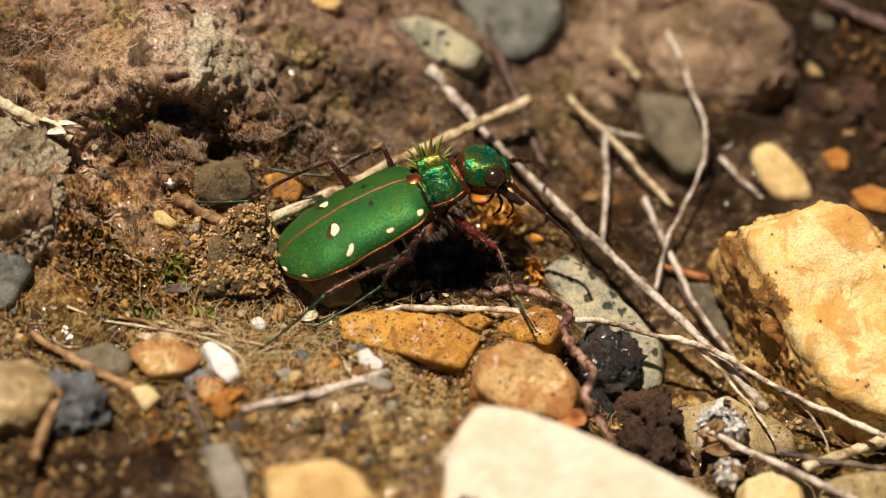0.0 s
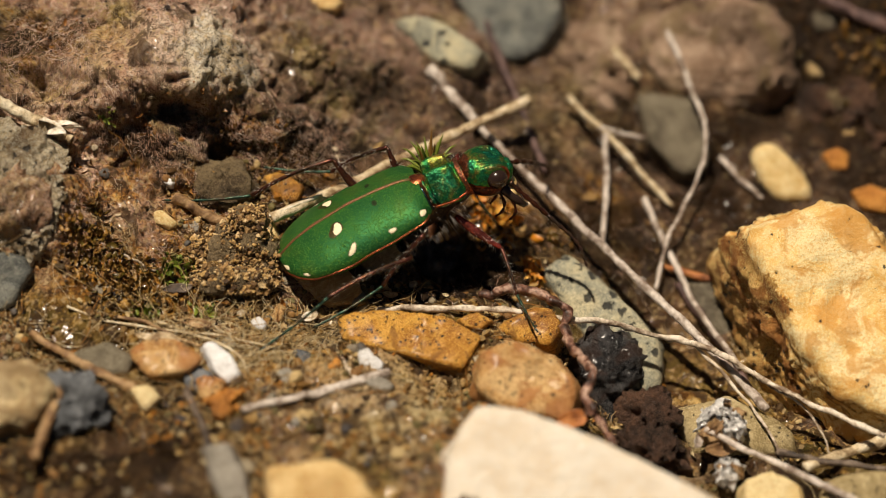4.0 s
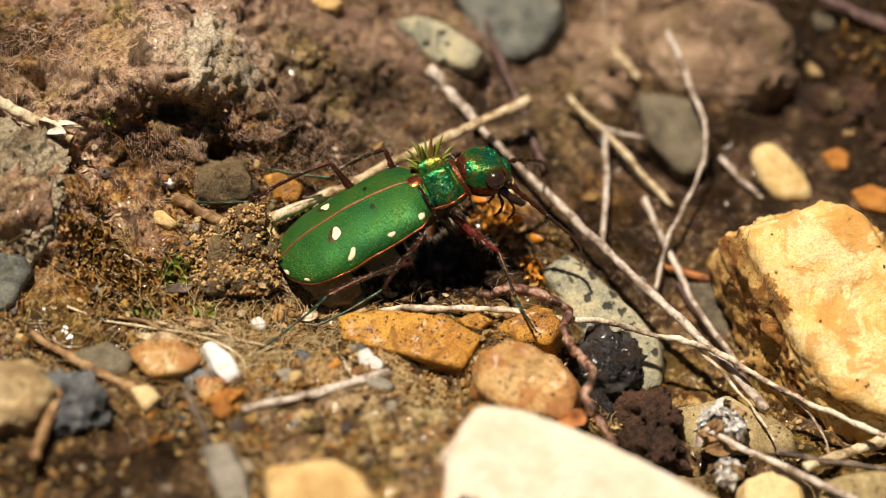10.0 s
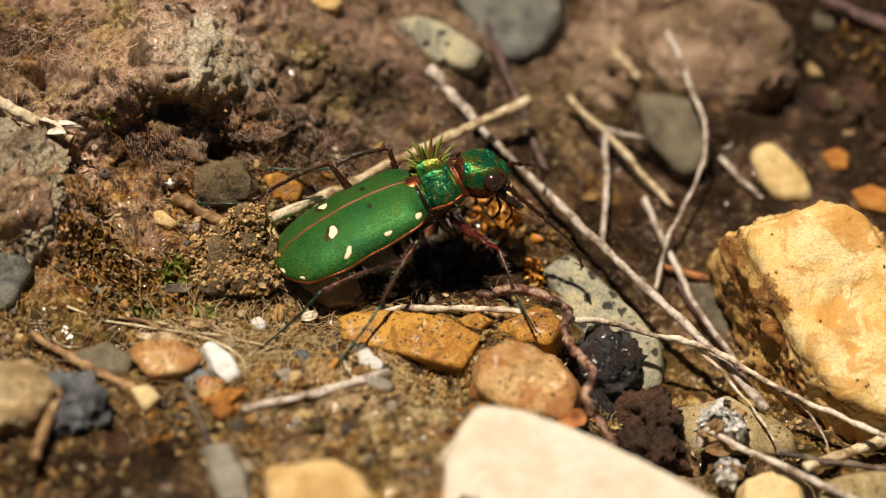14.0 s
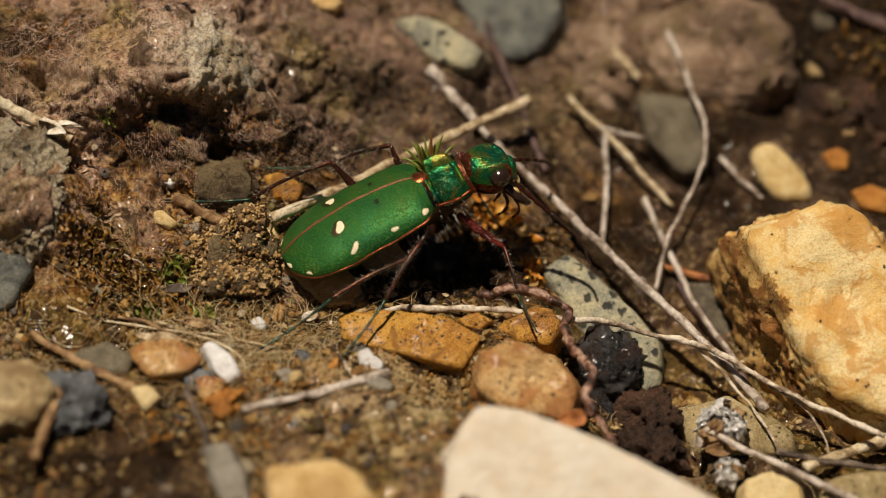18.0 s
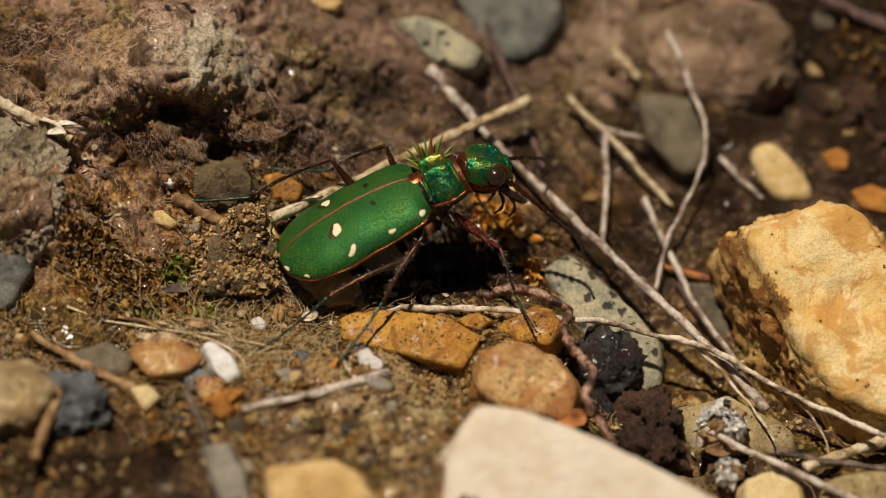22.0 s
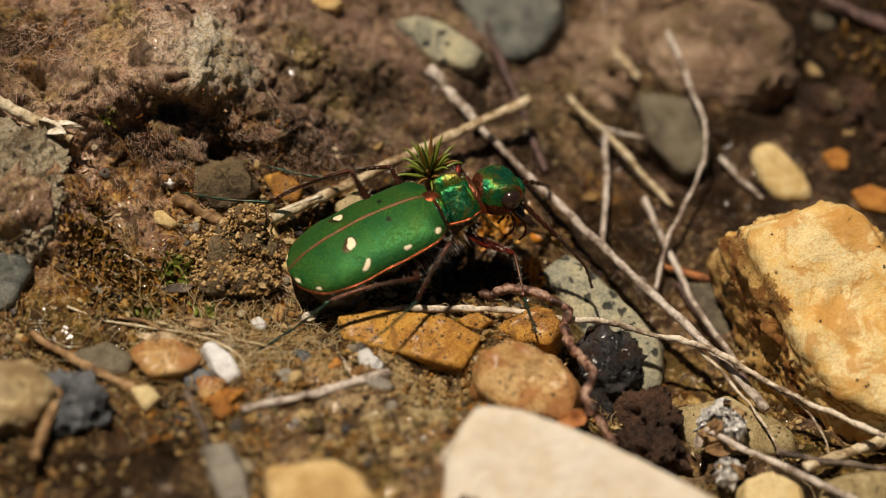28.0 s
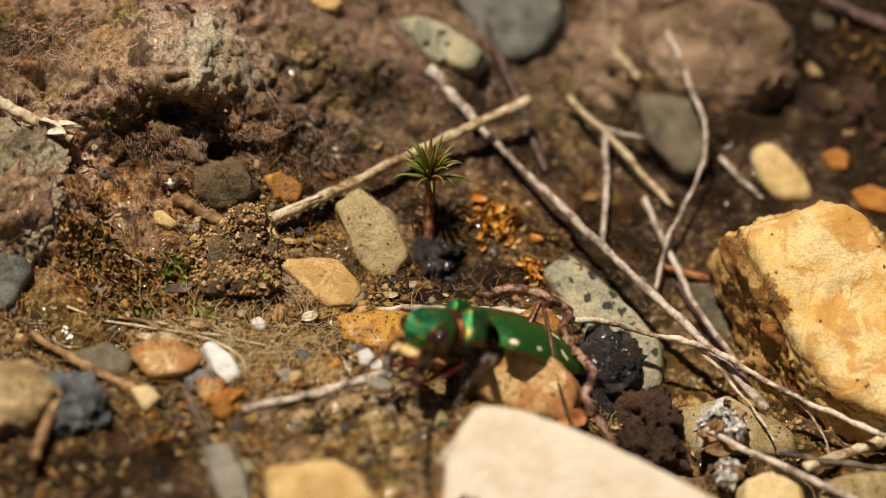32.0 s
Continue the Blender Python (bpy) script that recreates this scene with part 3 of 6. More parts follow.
stone("stone", "dull ochre stone with a flat top", M_STREAKED, (-20.99, -10.53, 2.23), (30, 0), [(-2.12, 1.68), (-1.42, -1.88), (0.8, -1.41), (1.64, -0.02), (1.11, 1.63)], 4, 0.15, 14, 0.3, "stone", 5)
stone("stone", "dark slate lump with a wet sheen", M_DARK, (-18.3, -10.55, 1.49), (36, 0), [(-1.49, 0.3), (-0.96, -1.72), (0.57, -1.35), (1.57, 0.01), (0.93, 1.02), (-0.63, 1.74)], 3, 0.15, 9, 0.42, "stone", 5)
stone("stone", "blue-grey stone set in the bank", M_SLATE, (-22.31, -2.61, 3.01), (50, 0), [(-1.37, 1.4), (-1.35, -2.05), (0.54, -1.1), (1.39, 0.48), (0.79, 1.28)], 3, 0.15, 14, 0.12, "stone", 4)
stone("stone", "tan sandstone fragment with a level top", M_TAN, (-5.88, -16.51, 1.6), (26, 0), [(-2.93, 0.91), (-2.42, -1.55), (2.82, -1.26), (1.98, 0.52), (0.55, 1.38)], 3, -0.1, 14, 0.12, "stone", 4)
stone("stone", "grey shard of slate standing on edge", M_GREY, (-10.44, -15.12, 0.8), (42, 0), [(-1.27, 1.37), (-0.28, -1.63), (1.1, -1.63), (0.62, 0.31), (-0.17, 1.59)], 2, 0.15, 18, 0.12, "stone", 4)
stone("pebble", "pale yellow cone-shaped pebble on soil", M_PALE, (-14.85, -9.19, 0.91), (38, 0), [(-0.81, 0.4), (-0.03, -0.84), (0.72, -0.12), (0.12, 0.55)], 1.4, 0.15, 14, 0.12, "pebble", 3)
stone("clay_lump", "crumbling lump of orange clay", M_CLAY, (-10.93, -9.36, 0.79), (35, 0), [(-0.98, 0.15), (-0.4, -0.96), (0.44, -0.43), (0.85, 0.5), (0.08, 0.74)], 1.8, 0.15, 8, 0.4, "clay", 4)
stone("pebble", "rounded grey pebble on soil", M_GREY, (-7.92, -7.08, 0.42), (35, 0), [(-0.49, 0.22), (-0.34, -0.25), (0.18, -0.48), (0.6, 0.05), (0.05, 0.46)], 1, 0.15, 14, 0.12, "pebble", 3)
stone("pebble", "small white quartz grain below a stone", M_QUARTZ, (-3.38, -6.1, 0.4), (38, 0), [(-0.39, 0.12), (-0.16, -0.37), (0.3, -0.35), (0.35, 0.12), (-0.1, 0.47)], 0.8, 0.15, 14, 0.12, "pebble", 3)
stone("pebble", "pale grey oval pebble beside a twig", M_GREY, (-3.02, -7.8, 0.37), (32, 0), [(-0.61, 0.09), (-0.39, -0.21), (0.35, -0.24), (0.58, 0.09), (0.07, 0.27)], 0.8, 0.15, 14, 0.12, "pebble", 3)
stone("pebble", "rounded grey grain on damp soil", M_GREY, (-2.58, -9.19, 0.27), (34, 0), [(-0.25, 0.15), (-0.19, -0.2), (0.09, -0.29), (0.29, 0.04), (0.06, 0.3)], 0.7, 0.15, 14, 0.12, "pebble", 3)
stone("pebble", "bluish translucent quartz grain", M_QUARTZ, (-9.41, -3.32, 0.76), (36, 0), [(-0.46, 0.1), (-0.28, -0.26), (0.3, -0.29), (0.44, 0.04), (0, 0.42)], 0.9, 0.15, 14, 0.12, "pebble", 3)
stone("pebble", "pale grey grain among gravel", M_GREY, (-7.34, -10.49, 0.3), (34, 0), [(-0.23, 0.12), (-0.17, -0.17), (0.09, -0.26), (0.28, 0.03), (0.03, 0.27)], 0.6, 0.15, 14, 0.12, "pebble", 3)
stone("pebble", "flat golden pebble on the bank", M_YELLOW, (-12.14, 4.41, 4.78), (30, 0), [(-0.47, 0.02), (-0.29, -0.2), (0.24, -0.2), (0.53, 0.08), (-0.01, 0.31)], 0.6, 0.15, 14, 0.12, "pebble", 3)
stone("pebble", "tiny white grain on the bank", M_QUARTZ, (-14.16, 3.46, 4.72), (40, 0), [(-0.34, -0.01), (0.08, -0.22), (0.31, -0.01), (-0.05, 0.23)], 0.6, 0.15, 14, 0.12, "pebble", 3)
stone("pebble", "angular cream pebble under the bank", M_PALE, (-14.38, 1.52, 3.78), (40, 0), [(-0.56, 0.41), (-0.38, -0.19), (0.3, -0.49), (0.76, -0.25), (-0.12, 0.52)], 1.2, 0.15, 14, 0.12, "pebble", 3)
stone("pebble", "square grey grain beside a straw", M_GREY, (-12.83, 1.67, 3.16), (40, 0), [(-0.28, 0.17), (-0.18, -0.31), (0.17, -0.31), (0.28, 0.11), (0.01, 0.35)], 0.6, 0.15, 14, 0.12, "pebble", 3)
stone("pebble", "orange pebble behind a cut straw", M_YELLOW, (-8.3, 4.93, 3.27), (42, 0), [(-1.11, 0.57), (-0.37, -0.63), (0.58, -0.81), (0.99, 0.03), (-0.08, 0.84)], 1.5, 0.15, 14, 0.12, "pebble", 4)
stone("stone", "flat grey-green stone sunk in the soil", M_OLIVE, (-0.68, -10.05, 0.24), (28, 0), [(-1.12, 0.48), (-0.5, -0.58), (1.05, -0.31), (0.57, 0.42)], 0.8, 0.15, 14, 0.12, "pebble", 4)
stone("stone", "olive stone in the shade of the roots", M_OLIVE, (15.08, -5.93, -3.91), (32, 0), [(-3.16, 1.01), (-2.2, -1.36), (3, -1.36), (2.75, -0.03), (-0.39, 1.74)], 2.5, 0.15, 14, 0.12, "stone", 4)
stone("stone", "small pale yellow stone in the hollow", M_PALE, (16.56, -11.31, -3.53), (34, 0), [(-1.46, 0.47), (-1.38, -0.94), (1.56, -0.94), (1.34, 0.35), (-0.06, 1.05)], 2, 0.15, 14, 0.12, "stone", 4)
stone("stone", "speckled olive stone at the edge of the hollow", M_OLIVE, (21.42, -11.32, -3.33), (30, 0), [(-2.59, -1.1), (2.22, -1.1), (2.3, 0.69), (0.04, 0.99), (-1.97, 0.54)], 2.5, 0.15, 14, 0.12, "stone", 4)
stone("pebble", "pale yellow chip on the bank", M_TAN, (-6.56, 15.06, 8.03), (40, 0), [(-2.01, 0.33), (-0.65, -0.29), (0.71, -0.45), (1.25, -0.04), (0.7, 0.46)], 1.2, 0.15, 14, 0.12, "pebble", 4)
stone("pebble", "small dull pebble in dark earth", M_DULLTAN, (20.42, 17.01, 2.2), (40, 0), [(-0.5, 0.3), (-0.3, -0.4), (0.4, -0.4), (0.5, 0.2), (0, 0.5)], 0.9, 0.15, 10, 0.12, "pebble", 3)
stone("pebble", "olive pebble in dark mossy earth", M_DULL, (20.91, 18.85, 4.1), (40, 0), [(-0.7, 0.4), (-0.5, -0.5), (0.5, -0.5), (0.7, 0.3), (0, 0.6)], 0.9, 0.15, 10, 0.12, "pebble", 3)
stone("pebble", "rusty orange pebble beside a pale pebble", M_CLAY, (21.17, 11.09, 0.5), (40, 0), [(-0.7, 0.3), (-0.3, -0.6), (0.6, -0.5), (0.7, 0.2), (0.1, 0.7)], 0.9, 0.15, 9, 0.2, "pebble", 3)
stone("pebble", "dull brown pebble in the dark earth", M_LOAM, (21.6, 14.2, 2.2), (40, 0), [(-0.8, 0.4), (-0.5, -0.6), (0.6, -0.6), (0.8, 0.3), (0, 0.7)], 1.0, 0.15, 9, 0.2, "pebble", 3)
stone("pebble", "dull tan pebble low in the earth wall", M_DULLTAN, (22.0, 12.4, 1.0), (40, 0), [(-0.5, 0.3), (-0.3, -0.4), (0.4, -0.4), (0.5, 0.2), (0, 0.5)], 0.9, 0.15, 9, 0.2, "pebble", 3)
stone("pebble", "slate-blue pebble beside the quartz", M_DARK, (-12.3, -7.5, 0.5), (34, 0), [(-0.75, 0.5), (-0.6, -0.6), (0.5, -0.7), (0.75, 0.3), (0, 0.75)], 1.1, 0.15, 9, 0.2, "pebble", 4)
stone("pebble", "brown pebble wedged by the quartz", M_BROWN, (-11.7, -8.1, 0.5), (34, 0), [(-0.7, 0.5), (-0.5, -0.6), (0.5, -0.6), (0.7, 0.4), (0, 0.7)], 1.1, 0.15, 9, 0.2, "pebble", 4)
stone("pebble", "black slate chip on sandy soil", M_DARK, (-6.9, -5.5, 0.45), (30, 0), [(-0.7, 0.35), (-0.4, -0.3), (0.5, -0.55), (0.65, -0.2), (0, 0.3)], 0.6, 0.1, 18, 0.12, "pebble", 3)
stone("pebble", "pinkish quartz grain below an ochre stone", M_QUARTZ, (-3.9, -5.8, 0.5), (38, 0), [(-0.4, 0.4), (-0.35, -0.4), (0.3, -0.5), (0.45, 0.1), (0.1, 0.55)], 0.8, 0.12, 14, 0.12, "pebble", 3)
stone("pebble", "pale grey flat grain beside a weathered twig", M_GREY, (-3.3, -7.6, 0.45), (30, 0), [(-0.7, 0.15), (-0.4, -0.25), (0.5, -0.2), (0.65, 0.15), (0, 0.3)], 0.5, 0.12, 14, 0.12, "pebble", 3)
stone("crust", "black crusted lump of earth with a rusty side", M_CHAR, (8.39, -3.46, -1.97), (42, 0), [(-1.47, 0.8), (-0.96, -1.49), (0.13, -3.39), (1.58, 0.27), (1.09, 1.8), (-0.36, 2.03)], 4, 0.15, 7, 0.5, "earth", 5)
stone("earth_lump", "red-brown crumbling lump of earth", M_EARTH, (10.74, -8.17, -3), (36, 0), [(-1.83, 0.63), (-0.55, -0.84), (1.59, -1.13), (1.04, 0.34), (-0.24, 0.99)], 3, 0.15, 6, 0.5, "earth", 5)
stone("earth_lump", "dull red-brown lump of earth beside a lichened stone", M_EARTH, (10.44, -5.69, -3.21), (40, 0), [(-1.29, 0.86), (-1.16, -0.55), (0.13, -0.99), (1.73, -0.4), (0.59, 1.07)], 3, 0.15, 6, 0.5, "earth", 5)
stone("stone", "tan chip behind the crumbled soil", M_TAN, (-9.23, 2.23, 2.19), (42, 0), [(-0.62, 0.71), (-0.41, -0.42), (0.04, -1.07), (0.68, -0.12), (0.32, 0.89)], 1, 0.15, 16, 0.12, "stone", 4)
stone("pebble", "ochre pebble under the pale root", M_YELLOW, (1.63, -2.84, 0.56), (32, 0), [(-0.79, 0.18), (-0.53, -0.31), (0.28, -0.43), (0.91, 0.06), (0.13, 0.49)], 1.4, 0.15, 14, 0.12, "pebble", 4)
stone("pebble", "orange grain beside an ochre stone", M_CLAY, (-5.51, -6.27, 0.42), (36, 0), [(-0.38, -0.08), (-0.2, -0.37), (0.14, -0.22), (0.34, 0.22), (0.11, 0.45)], 0.7, 0.15, 14, 0.12, "pebble", 3)
stone("pebble", "brown grain leaning on the soil", M_BROWN, (-8.43, -2.56, 0.77), (44, 0), [(-0.36, -0.11), (-0.15, -0.49), (0.22, -0.26), (0.3, 0.33), (-0.01, 0.53)], 0.8, 0.15, 14, 0.12, "pebble", 3)
stone("stone", "rounded brown lump in the earth bank", M_LOAM, (-11.76, 3.91, 4.25), (48, 0), [(-2.43, 0.45), (-0.96, -1.17), (1.39, -1.37), (2.03, -0.14), (1.09, 1.04), (-1.11, 1.19)], 2, 0.15, 7, 0.3, "stone", 5)
stone("stone", "dark damp lump of earth under the moss", M_CHAR, (-0.44, 3.04, 0.15), (40, 0), [(-1.15, 0.41), (-0.71, -1.1), (0.92, -0.8), (1.06, 0.41), (-0.12, 1.08)], 2, 0.15, 5, 0.45, "stone", 5)
stone("stone", "dull brown stone beside a twig", M_DULL, (14.38, 3.06, -3.82), (44, 0), [(-1.48, 1.74), (-0.46, -1.28), (1.03, -2.18), (0.75, -0.07), (0.17, 1.8)], 2, 0.15, 14, 0.12, "stone", 4)
stone("stone", "brown grey pebble on the slope", M_DULL, (-17.02, -6.64, 1.17), (34, 0), [(-1.61, 0.46), (-1.01, -0.73), (1.13, -0.79), (1.39, 0.16), (0.09, 0.9)], 2, 0.15, 14, 0.12, "stone", 4)
stone("earth_lump", "large pinkish brown lump of peaty earth", M_PEAT, (14.99, 16.7, 4), (38, 0), [(-4.67, 0.97), (-2.87, -2.55), (1.1, -2.93), (4.05, -0.95), (3.65, 2.25), (-1.26, 3.22)], 5, 0.3, 5, 0.39, "earth", 6)
stone("earth_lump", "brown lump of peaty earth behind the twigs", M_PEAT, (8.62, 16.69, 2.82), (36, 0), [(-1.96, 1.68), (-1.68, -1.56), (0.77, -2.85), (2.03, -0.26), (0.83, 2.99)], 4, 0.3, 6, 0.5, "earth", 5)
stone("earth_lump", "dark brown lump of earth at the back", M_EARTH, (22.55, 13.54, 1.61), (36, 0), [(-2.46, 1.73), (-1.63, -1.8), (1.4, -2.44), (2.39, 0.12), (0.31, 2.38)], 4, 0.3, 6, 0.6, "earth", 5)
stone("rock", "grey lichen-crusted rock set in the bank", M_LICHEN, (-21.25, 0.63, 6.44), (48, 0), [(-2.5, 2.93), (-2.45, -3.23), (0.86, -3.08), (2.08, -1.21), (1.78, 1.25), (0.24, 3.33)], 3, 0.15, 6, 0.5, "rock", 6)

# ---- twigs, straws and roots ----
cut_straw = twig("straw", "pale cut straw with a hollow frayed end", M_OLDSTRAW, [(-8.91, 2.64, 2.95), (-5.43, 4.99, 3.08), (-2.5, 7.04, 3.35), (0.48, 9, 3.6), (4.64, 11.67, 4.03)], 0.27, 0.28, "straw", 0.02)
twig("twig", "long straight grey twig lying over the hollow", M_TWIG, [(-0.58, 13.57, 4.37), (1.99, 11.13, 2.59), (3.49, 9.59, 1.85), (6.45, 6.39, 0.62), (8.79, 3.9, -0.39), (11.1, 1.46, -1.29), (14.78, -2.56, -2.75), (16.67, -4.92, -3.62)], 0.17, 0.22, "twig", 0.04)
twig("root", "thin pale wavy root lying over the stones", M_ROOT, [(-3.36, -2.01, 0.59), (-2.44, -1.9, 0.62), (-0.12, -1.77, 0.56), (1.92, -1.73, 0.45), (4.24, -1.77, 0.25), (6.29, -1.65, -0.32), (8.64, -1.26, -0.87), (10.71, -1.17, -1.66), (12.75, -1.65, -1.83), (15, -3.16, -1.87), (16.4, -4.35, -2.09), (19.19, -6.14, -2.48), (22.39, -8.06, -2.73)], 0.17, 0.13, "root", 0.05)
twig("root", "thin pale rootlet hanging down", M_ROOT, [(13, -1.43, -2.17), (14.59, -3.39, -2.74), (15.83, -5.11, -3.27), (16.69, -6.54, -3.76), (17.21, -7.95, -4.33)], 0.1, 0.06, "root", 0.05)
twig("root", "fine pale curled rootlet hanging down", M_ROOT, [(16, -3.74, -2.14), (17.04, -4.61, -2.55), (18.11, -5.28, -2.75), (19.21, -6.62, -3.5), (19.75, -7.76, -4.24)], 0.08, 0.05, "root", 0.05)
twig("root", "dark red woody root curving over a lump", M_REDROOT, [(1.93, -0.52, 0.34), (3.53, -0.53, 0.79), (5.12, -0.95, 0.75), (6.42, -1.69, 0.3), (6.24, -3.25, 0.07), (6.83, -5.15, 0.14), (7.53, -6.72, 0.32), (7.22, -8.03, -0.25), (7.84, -8.96, -0.95), (8.73, -10, -1.67)], 0.26, 0.2, "root", 0.12)
twig("twig", "weathered grey twig lying on the soil", M_TWIG, [(-10.03, -9.82, 0.48), (-7.47, -8.79, 0.35), (-5.23, -7.86, 0.31), (-2.68, -6.77, 0.36)], 0.2, 0.26, "twig", 0.05)
twig("twig", "grey split twig with a broken end", M_TWIG, [(13.33, -7.3, -2.92), (15.59, -8.95, -3.02), (18.59, -11.11, -3.03), (20.99, -12.98, -3.08)], 0.15, 0.19, "twig", 0.04)
twig("straw", "thick pale straw lying under the stone", M_STRAW, [(18.36, -8.97, -4.06), (20.6, -7.81, -4.08), (23.31, -6.42, -4.06)], 0.28, 0.32, "straw", 0.02)
twig("twig", "dark thin twig in the shade", M_DARKTWIG, [(16.99, -7.91, -3.92), (19.09, -8.63, -3.86), (22.43, -9.68, -3.59)], 0.17, 0.17, "twig", 0.05)
twig("twig", "pale thin forked twig", M_STRAW, [(6.73, 13.67, 2.8), (7.64, 12.85, 2.16), (8.69, 12.07, 1.63), (10.49, 10.39, 0.38), (12.28, 8.67, -0.86)], 0.19, 0.17, "twig", 0.03)
twig("twig", "upright thin brown twig", M_TWIG, [(8.75, 11.93, 1.62), (8.71, 9.22, 0.05), (8.48, 6.3, -1.58)], 0.16, 0.14, "twig", 0.05)
twig("root", "curved grey root standing from the earth", M_TWIG, [(12.04, 18.09, 4.54), (12.89, 15.68, 3.61), (13.44, 13.81, 2.88), (14.07, 11.77, 2.12), (13.89, 9.73, 1.18), (12.97, 8, 0.04), (11.88, 5.98, -1.25), (11.23, 3.78, -2.65)], 0.15, 0.1, "root", 0.05)
twig("twig", "leaning dull grey twig", M_TWIG, [(10.83, 9, -0.54), (11.91, 6.22, -1.82), (13.45, 2.89, -3.19), (15.54, -0.73, -4.45)], 0.15, 0.16, "twig", 0.05)
twig("twig", "short rusty orange twig", M_ORANGETWIG, [(11.73, 5.29, -2.31), (13.13, 4.93, -2.49), (14.62, 4.55, -2.65)], 0.12, 0.24, "twig", 0.05)
twig("twig", "short twig side branch", M_TWIG, [(8.45, 12.18, 1.78), (9.62, 12.28, 1.33), (10.86, 12.38, 0.87)], 0.15, 0.1, "twig", 0.05)
twig("twig", "pale blurred twig on the earth", M_TWIG, [(14.95, 11.45, 0.27), (15.97, 10.29, -0.3), (17.14, 9.17, -0.75)], 0.17, 0.14, "twig", 0.05)
twig("straw", "short pale straw on the earth", M_STRAW, [(8.99, 18, 3.39), (9.73, 16.93, 2.91), (10.63, 15.75, 2.43)], 0.25, 0.2, "straw", 0.05)
twig("twig", "purple-brown stem on dark earth", M_PURPLETWIG, [(20.71, 19.36, 5.34), (22.38, 18.62, 4.84), (24.8, 17.59, 4.21)], 0.36, 0.34, "twig", 0.05)
twig("twig", "dark purple stem pressed on the bank", M_PURPLETWIG, [(2.34, 18.46, 4.28), (3.25, 15.82, 3.13), (4.44, 12.66, 1.84), (5.56, 9.66, 0.67)], 0.22, 0.18, "twig", 0.05)
split_straw = twig("straw", "splintered pale straw end", M_STRAW, [(-23, 4.45, 9.19), (-21.57, 4.19, 8.52), (-20.14, 3.89, 7.81), (-19.11, 3.67, 7.32)], 0.34, 0.3, "straw", 0.05)
twig("straw", "brown straw stub in the soil", M_BARK, [(-13.89, 2.69, 4.34), (-12.39, 2.37, 3.49), (-10.88, 2.07, 2.68)], 0.26, 0.3, "straw", 0.05)
twig("straw", "flattened dry grass stem", M_BARK, [(-20.89, -4.69, 1.24), (-19.24, -5.98, 1.01), (-17.75, -7.05, 0.89), (-15.38, -8.65, 0.82)], 0.2, 0.26, "straw", 0.05)
twig("root", "fine tan rootlet on the soil", M_STRAW, [(-19.18, -3.12, 1.64), (-16.8, -3.72, 1.2), (-14.2, -4.14, 1.02), (-11.61, -4.31, 0.86), (-9.02, -4.71, 0.45)], 0.08, 0.05, "root", 0.05)
twig("root", "fine tan rootlet lying on soil", M_STRAW, [(-14.51, -3.53, 1.12), (-13.04, -4.28, 0.91), (-11.58, -4.9, 0.9), (-10.26, -5.91, 0.69), (-9.81, -6.74, 0.34)], 0.07, 0.05, "root", 0.05)
twig("root", "pale root thread among brown moss", M_ROOT, [(-16.76, -0.48, 3.19), (-15.76, -0.64, 2.73), (-15.04, -0.84, 2.3), (-14.32, -0.65, 2.37)], 0.07, 0.05, "root", 0.05)
twig("twig", "thin pale splinter beside a stone", M_ROOT, [(-5.24, -5.49, 0.42), (-4.92, -6.17, 0.32), (-4.56, -6.94, 0.21)], 0.1, 0.06, "twig", 0.05)
twig("twig", "grey stem behind the long twig", M_TWIG, [(-0.73, 13.26, 4.96), (0.48, 11.98, 4.1), (1.69, 10.78, 3.33)], 0.3, 0.26, "twig", 0.05)
twig("twig", "faint brown stalk lying deep in the hollow", M_PURPLETWIG, [(12.48, 4.7, -2.92), (13.89, 2.24, -3.82), (15.84, -1.22, -5.01)], 0.24, 0.2, "twig", 0.05)
twig("twig", "brown stub leaning by the slate", M_BARK, [(-19.11, -9.62, 1.63), (-19.53, -11.55, 1.25), (-20.06, -14.01, 0.79)], 0.3, 0.26, "twig", 0.05)
twig("twig", "short dark brown stem on the soil", M_DARKTWIG, [(-12.88, -8.18, 0.43), (-12.15, -10.4, 0.46), (-11.47, -13.01, 0.48)], 0.2, 0.16, "twig", 0.05)
twig("root", "thin brown rootlet across the soil", M_BARK, [(-16.67, -3.39, 1.3), (-15.07, -3.82, 1.21), (-13.38, -4.59, 0.8), (-12.39, -4.96, 0.65)], 0.1, 0.07, "root", 0.05)

# white slivers at the cut end of the long straw, and its bleached shell
for pts, r in (([(0.9, 0.62, 0.17), (0.1, 0.12, 0.16), (-0.3, -0.15, 0.2)], 0.10), ([(0.6, 0.3, -0.1), (0.0, -0.12, -0.1), (-0.12, -0.45, -0.35)], 0.08), ([(2.6, 1.6, 0.32), (1.6, 0.95, 0.3), (0.2, 0.1, 0.27)], 0.12)):
    v, f = tube(smooth_path(pts, 6), np.linspace(r, r * 0.4, 13), 7)
    part("sliver", mesh_from("sliver", v, f, M_BLEACHED), cut_straw, "bleached white sliver")


